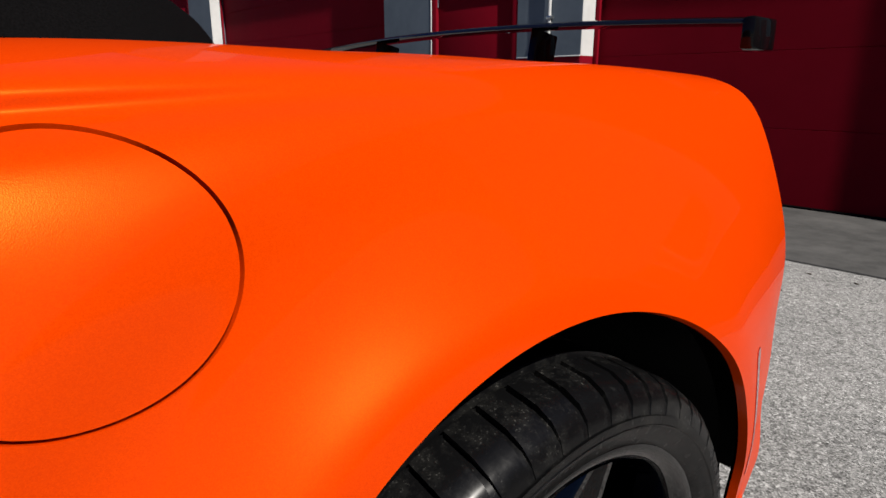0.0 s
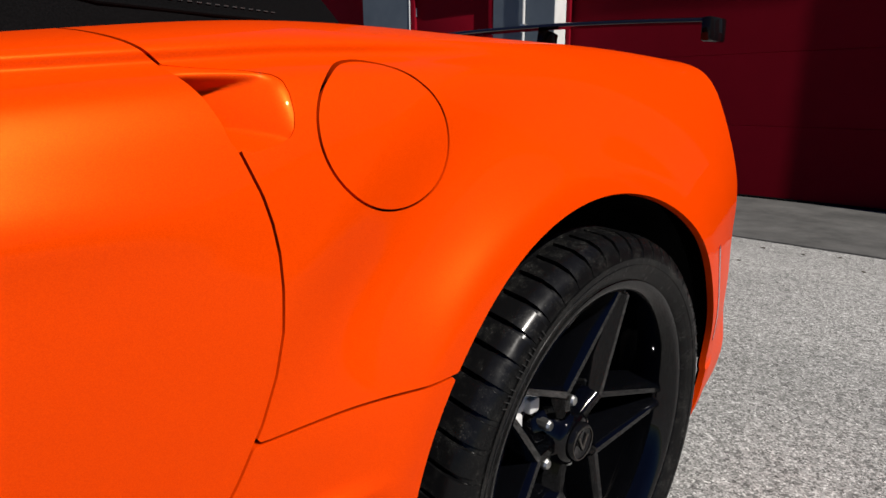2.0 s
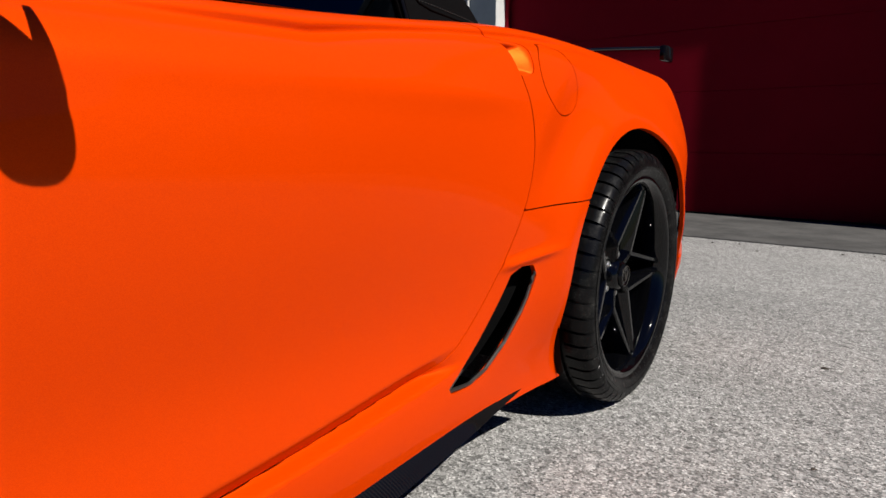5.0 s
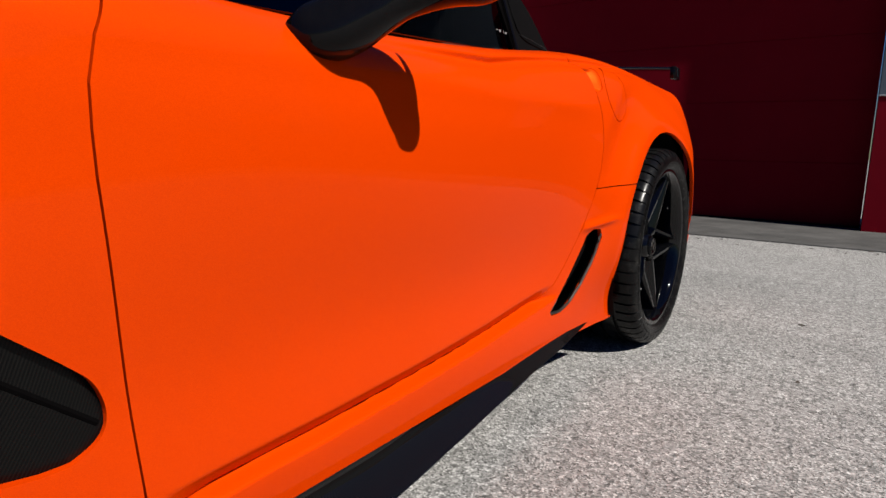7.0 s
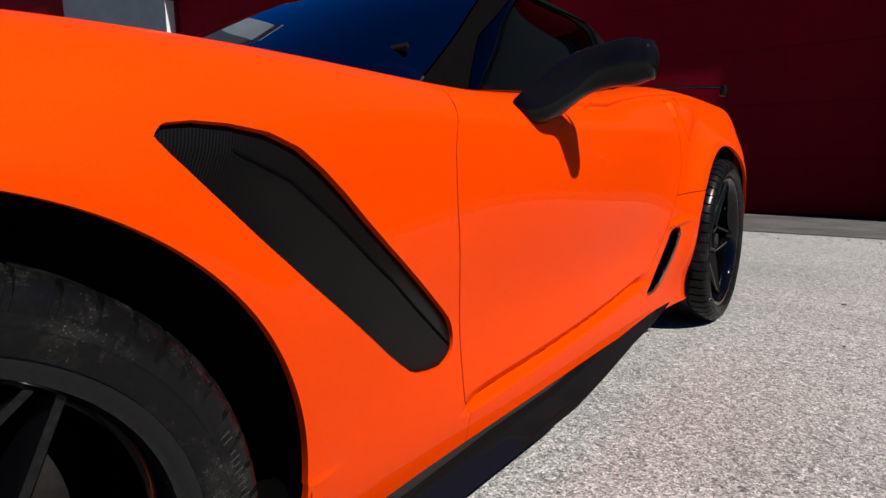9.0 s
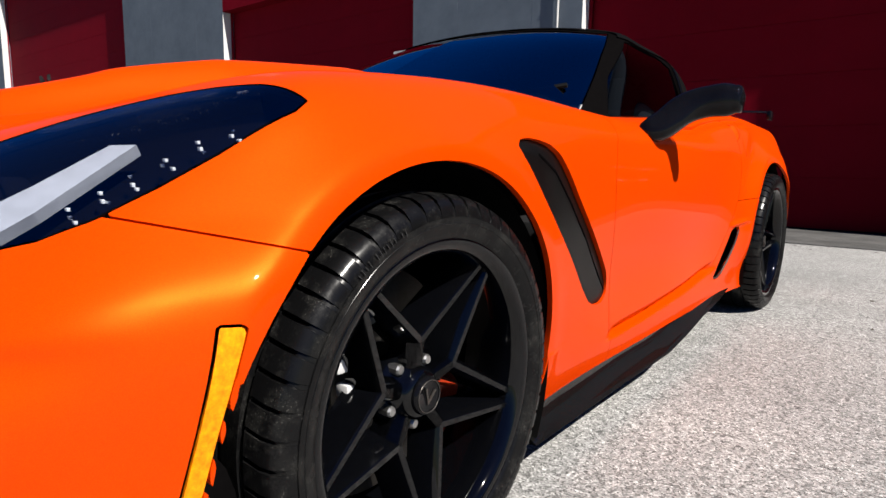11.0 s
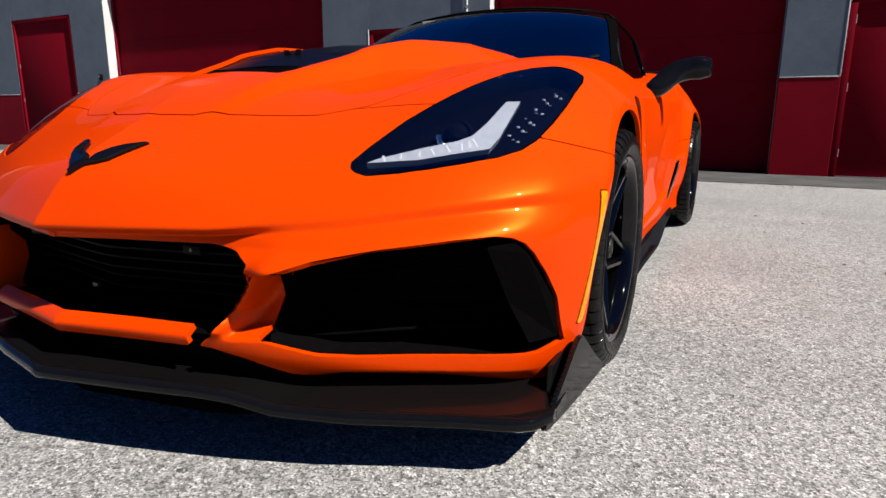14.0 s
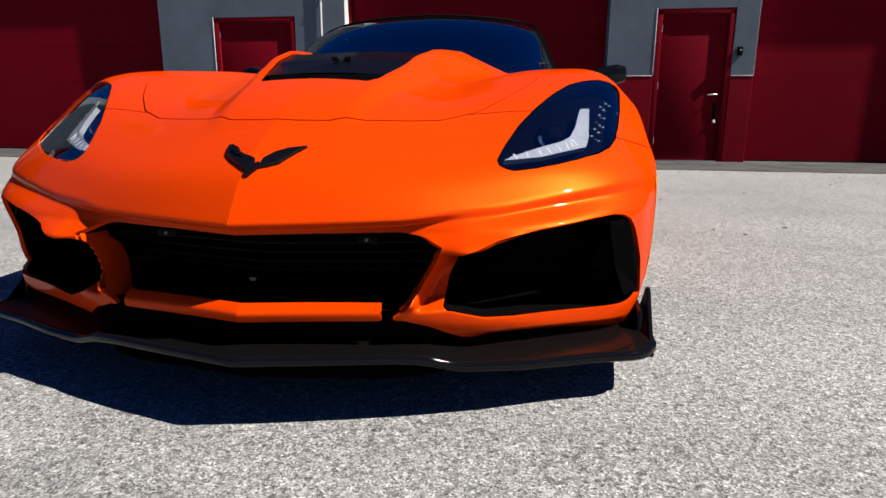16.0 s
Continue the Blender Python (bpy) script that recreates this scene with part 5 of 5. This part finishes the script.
emblem = part("emblem", emblem_plate([(-.002, .578), (.010, .592), (.020, .601), (.012, .607), (.004, .603), (-.009, .592), (-.009, .582)], .010), BLACK_GLOSS, car, "black crossed-flag emblem on the nose", smooth=.3)
part("flag", emblem_plate([(-.010, .590), (.004, .603), (-.003, .615), (-.030, .622), (-.046, .626), (-.062, .636), (-.088, .643), (-.098, .640), (-.088, .622), (-.058, .609), (-.024, .598)], .009), BLACK_GLOSS, emblem, smooth=.3)
part("flag", emblem_plate([(-.050, .617), (-.034, .616), (-.046, .626), (-.064, .632), (-.074, .628)], .013), BLACK, emblem, smooth=.3)
part("wing", emblem_plate([(.014, .596), (.036, .600), (.056, .606), (.070, .619), (.098, .640), (.060, .635), (.034, .627), (.014, .613)], .010), BLACK_GLOSS, emblem, smooth=.3)


# ------------------------------------------------------------ building along the yard
BAND = 1.245

RECESS = 0.27
PIERS = [(-30.0, -26.6), (-16.4, -11.45), (-5.62, -2.46), (1.55, 3.60), (7.0, 10.4)]
DOORS = [(-14.80, -12.65), (-4.62, -3.32), (2.26, 3.25), (7.9, 8.9)]
DOOR_TOP = 2.13


def door_top(d):
    """The wide west door is taller than the plain ones."""
    return 2.92 if d[1] - d[0] > 2 else DOOR_TOP


def top_at(x):
    """The roof steps down beyond the long west bay."""
    return 9.0 if x < -10 else 4.9


def bay_top(x):
    return 7.0 if x < -12 else 4.1 if x < -5 else 3.65


wall = tagged(empty("wall_north", pose(0, 0, 0), "grey stucco front with a dark red painted base", "wall"), kind="structure")


def wall_piece(name, x0, x1, y0, y1, z0, z1, mat, bevel=0.004):
    return part(name, box(x0, x1, y0, y1, z0, z1, bevel, segments=1), mat, wall)


for x0, x1 in PIERS:
    cuts = [d for d in DOORS if x0 < d[0] < x1]
    spans, a = [], x0
    for d in cuts:
        spans.append((a, d[0] - 0.04))
        a = d[1] + 0.04
    spans.append((a, x1))
    for s in spans:
        deep = WALL_Y + 0.90
        wall_piece("pier", *s, WALL_Y, deep, BAND, top_at(s[1]), STUCCO)
        wall_piece("base_band", s[0] - 0.0, s[1], WALL_Y - 0.003, deep, 0.0, BAND, RED)
    for d in cuts:
        wall_piece("lintel", d[0] - 0.04, d[1] + 0.04, WALL_Y, WALL_Y + 0.90, door_top(d) + 0.04, top_at(d[1]), STUCCO)
for x1, x2 in zip(PIERS[:-1], PIERS[1:]):
    wall_piece("header", x1[1], x2[0], WALL_Y, WALL_Y + 0.90, bay_top(x2[0]), top_at(x2[0]), RED_DOOR)
wall_piece("pier", -60, -30, WALL_Y, WALL_Y + .6, 0, 9.0, STUCCO)
wall_piece("pier", 10.4, 60, WALL_Y, WALL_Y + .6, 0, 4.9, STUCCO)
wall_piece("parapet", -60, -11.2, WALL_Y - .05, WALL_Y + .90, 9.0, 9.12, STUCCO)
wall_piece("parapet", -11.2, 60, WALL_Y - .05, WALL_Y + .90, 4.9, 5.02, STUCCO)


def bay_door(x0, x1):
    """A red sectional door set back in its opening: wide flush panels with joints between."""
    d = tagged(empty("bay_door", pose((x0 + x1) / 2, WALL_Y + RECESS, 0), "closed dark red sectional door of wide flush panels", "door", "bay doors"), kind="structure")
    w, h = x1 - x0, bay_top(x1)
    n = max(6, round(h / .61))
    step = (h - .03) / n
    bm = box(-w / 2 + .01, w / 2 - .01, 0, .012, 0, step - .003, .002, segments=1)
    first = part("panel", bm, RED_DOOR, d, m=pose(0, 0, .03), smooth=0)
    for i in range(1, n):
        place("panel", first.data, RED_DOOR, d, m=pose(0, 0, .03 + i * step))
    part("backing", box(-w / 2 + .01, w / 2 - .01, .014, .05, .012, h, 0), RED_DOOR, d)
    part("door_seal", box(-w / 2 + .01, w / 2 - .01, -.012, .04, .012, .03, .004), BLACK, d, "black rubber seal along the floor")
    return d


for a, b in zip(PIERS[:-1], PIERS[1:]):
    bay_door(a[1], b[0])


def service_door(x0, x1):
    """A red steel door in a frame, with hinges, a lever handle and a lock."""
    w, high = x1 - x0, door_top((x0, x1))
    d = tagged(empty("service_door", pose((x0 + x1) / 2, WALL_Y + 0.045, 0.012), "closed dark red steel service door in a grey frame", "door", "service doors"), kind="structure")
    part("door_leaf", box(-w / 2 + .045, w / 2 - .045, 0, .045, .008, high - .055, .003), RED_DOOR, d)
    bm = bmesh.new()
    box(-w / 2 - .04, -w / 2 + .04, -.040, .06, 0, high, .004, bm)
    box(w / 2 - .04, w / 2 + .04, -.040, .06, 0, high, .004, bm)
    box(-w / 2 - .04, w / 2 + .04, -.040, .06, high - .05, high + .03, .004, bm)
    part("door_frame", bm, RED_DOOR, d)
    part("door_sill", box(-w / 2 + .04, w / 2 - .04, -.060, .06, 0, .012, .003), STEEL, d, "bright aluminium threshold")
    for z in (.25, 1.05, 1.85):
        part("hinge", tube([(-w / 2 + .043, -.012, z), (-w / 2 + .043, -.012, z + .10)], .008, 8), STEEL, d, "steel butt hinge")
    part("lock_plate", box(w / 2 - .15, w / 2 - .10, -.006, 0, .62, .86, .002), BLACK, d)
    bm = tube([(w / 2 - .125, 0, .97), (w / 2 - .125, -.06, .97), (w / 2 - .135, -.065, .97), (w / 2 - .25, -.065, .965)], .010, 10)
    part("lever_handle", bm, STEEL, d, "satin steel lever handle")
    bm = tube([(w / 2 - .125, -.02, .60), (w / 2 - .125, -.05, .56)], .022, 10)
    part("padlock", bm, STEEL, d, "bright steel lock")
    return d


for a, b in DOORS:
    service_door(a, b)


def reveal(x):
    """The side of a pier inside a bay: sunlight put in as white above the red base, and the red rail of the door."""
    part("reveal", box(x, x + .004, WALL_Y + .002, WALL_Y + RECESS - .07, BAND, bay_top(x + 1)), WHITE, wall, "side of the bay, coloured white for the sun on it")
    part("reveal", box(x, x + .004, WALL_Y + .002, WALL_Y + RECESS - .07, .012, BAND), RED, wall)
    part("door_rail", box(x, x + .05, WALL_Y + RECESS - .066, WALL_Y + RECESS - .035, .012, bay_top(x + 1), .004), RED, wall)


for x0, x1 in PIERS[:-1]:
    reveal(x1)
# White strips painted in place of the sun caught on the left jambs.
for a, b in DOORS[1:]:
    part("jamb_sun_strip", box(a - .056, a - .041, WALL_Y - .006, WALL_Y + .03, BAND, DOOR_TOP + .05, .003), WHITE, wall, "thin white strip painted for the sunlit door jamb")
for x0, x1 in PIERS[1:]:
    cuts = [d for d in DOORS if x0 < d[0] < x1]
    for u, v in ((x0, cuts[0][0] - .06), (cuts[0][1] + .045, x1)):
        # The bead is white to carry the sunlight on the ledge over the base.
        part("sunlit_ledge_bead", box(u, v, WALL_Y - .010, WALL_Y + .01, BAND - .006, BAND + .006, .003), WHITE, wall, "thin bead along the foot of the stucco, white for its sunlit top")


def conduit(x):
    c = tagged(empty("downpipe", pose(x, WALL_Y - .03, 0), "thin white pipe fixed to grey stucco wall", "pipe"), kind="structure")
    part("pipe", tube([(0, 0, BAND), (0, 0, 4.9)], .016, 10), WHITE, c)
    for z in (1.6, 2.4, 3.2, 4.0):
        part("clip", box(-.03, .03, -.02, .03, z, z + .03, .003), STEEL, c)
    return c


conduit(-2.83)
for x in (3.38, -11.72):
    b = tagged(empty("wall_switch", pose(x, WALL_Y, 1.52), "small dark electric switch box on stucco wall", "switch"), kind="")
    part("box_body", box(-.035, .035, -.045, 0, 0, .12, .006), BLACK, b)
    part("switch_knob", tube([(0, -.045, .07), (0, -.065, .07)], .012, 10), STEEL, b)


# ------------------------------------------------------------ bits of leaf and grit on the yard
def litter():
    rng, bm = random.Random(21), bmesh.new()
    for k in range(150):
        if k < 70:
            x, y = rng.uniform(-6, 10), APRON_Y - abs(rng.gauss(0.05, 0.25))
        else:
            x, y = rng.uniform(1.1, 7.5), rng.uniform(-2.5, 5.6)
        r, turn = rng.uniform(.004, .013), rng.uniform(0, 6.28)
        ring = []
        for j in range(6):
            a = turn + j * math.pi / 3
            q = r * rng.uniform(.5, 1.2)
            ring.append((x + q * math.cos(a) * 1.6, y + q * math.sin(a), rng.uniform(.002, .005)))
        top = [bm.verts.new(p) for p in ring]
        mid = bm.verts.new((x, y, .007))
        low = [bm.verts.new((px, py, .0)) for px, py, _ in ring]
        for j in range(6):
            bm.faces.new((top[j], top[(j + 1) % 6], mid))
            bm.faces.new((low[j], low[(j + 1) % 6], top[(j + 1) % 6], top[j]))
    ob = part("leaf_litter", bm, LITTER, None, "dark dry leaf bits and grit scattered on the asphalt", smooth=0)
    return tagged(ob, category="litter", kind="stuff")


litter()
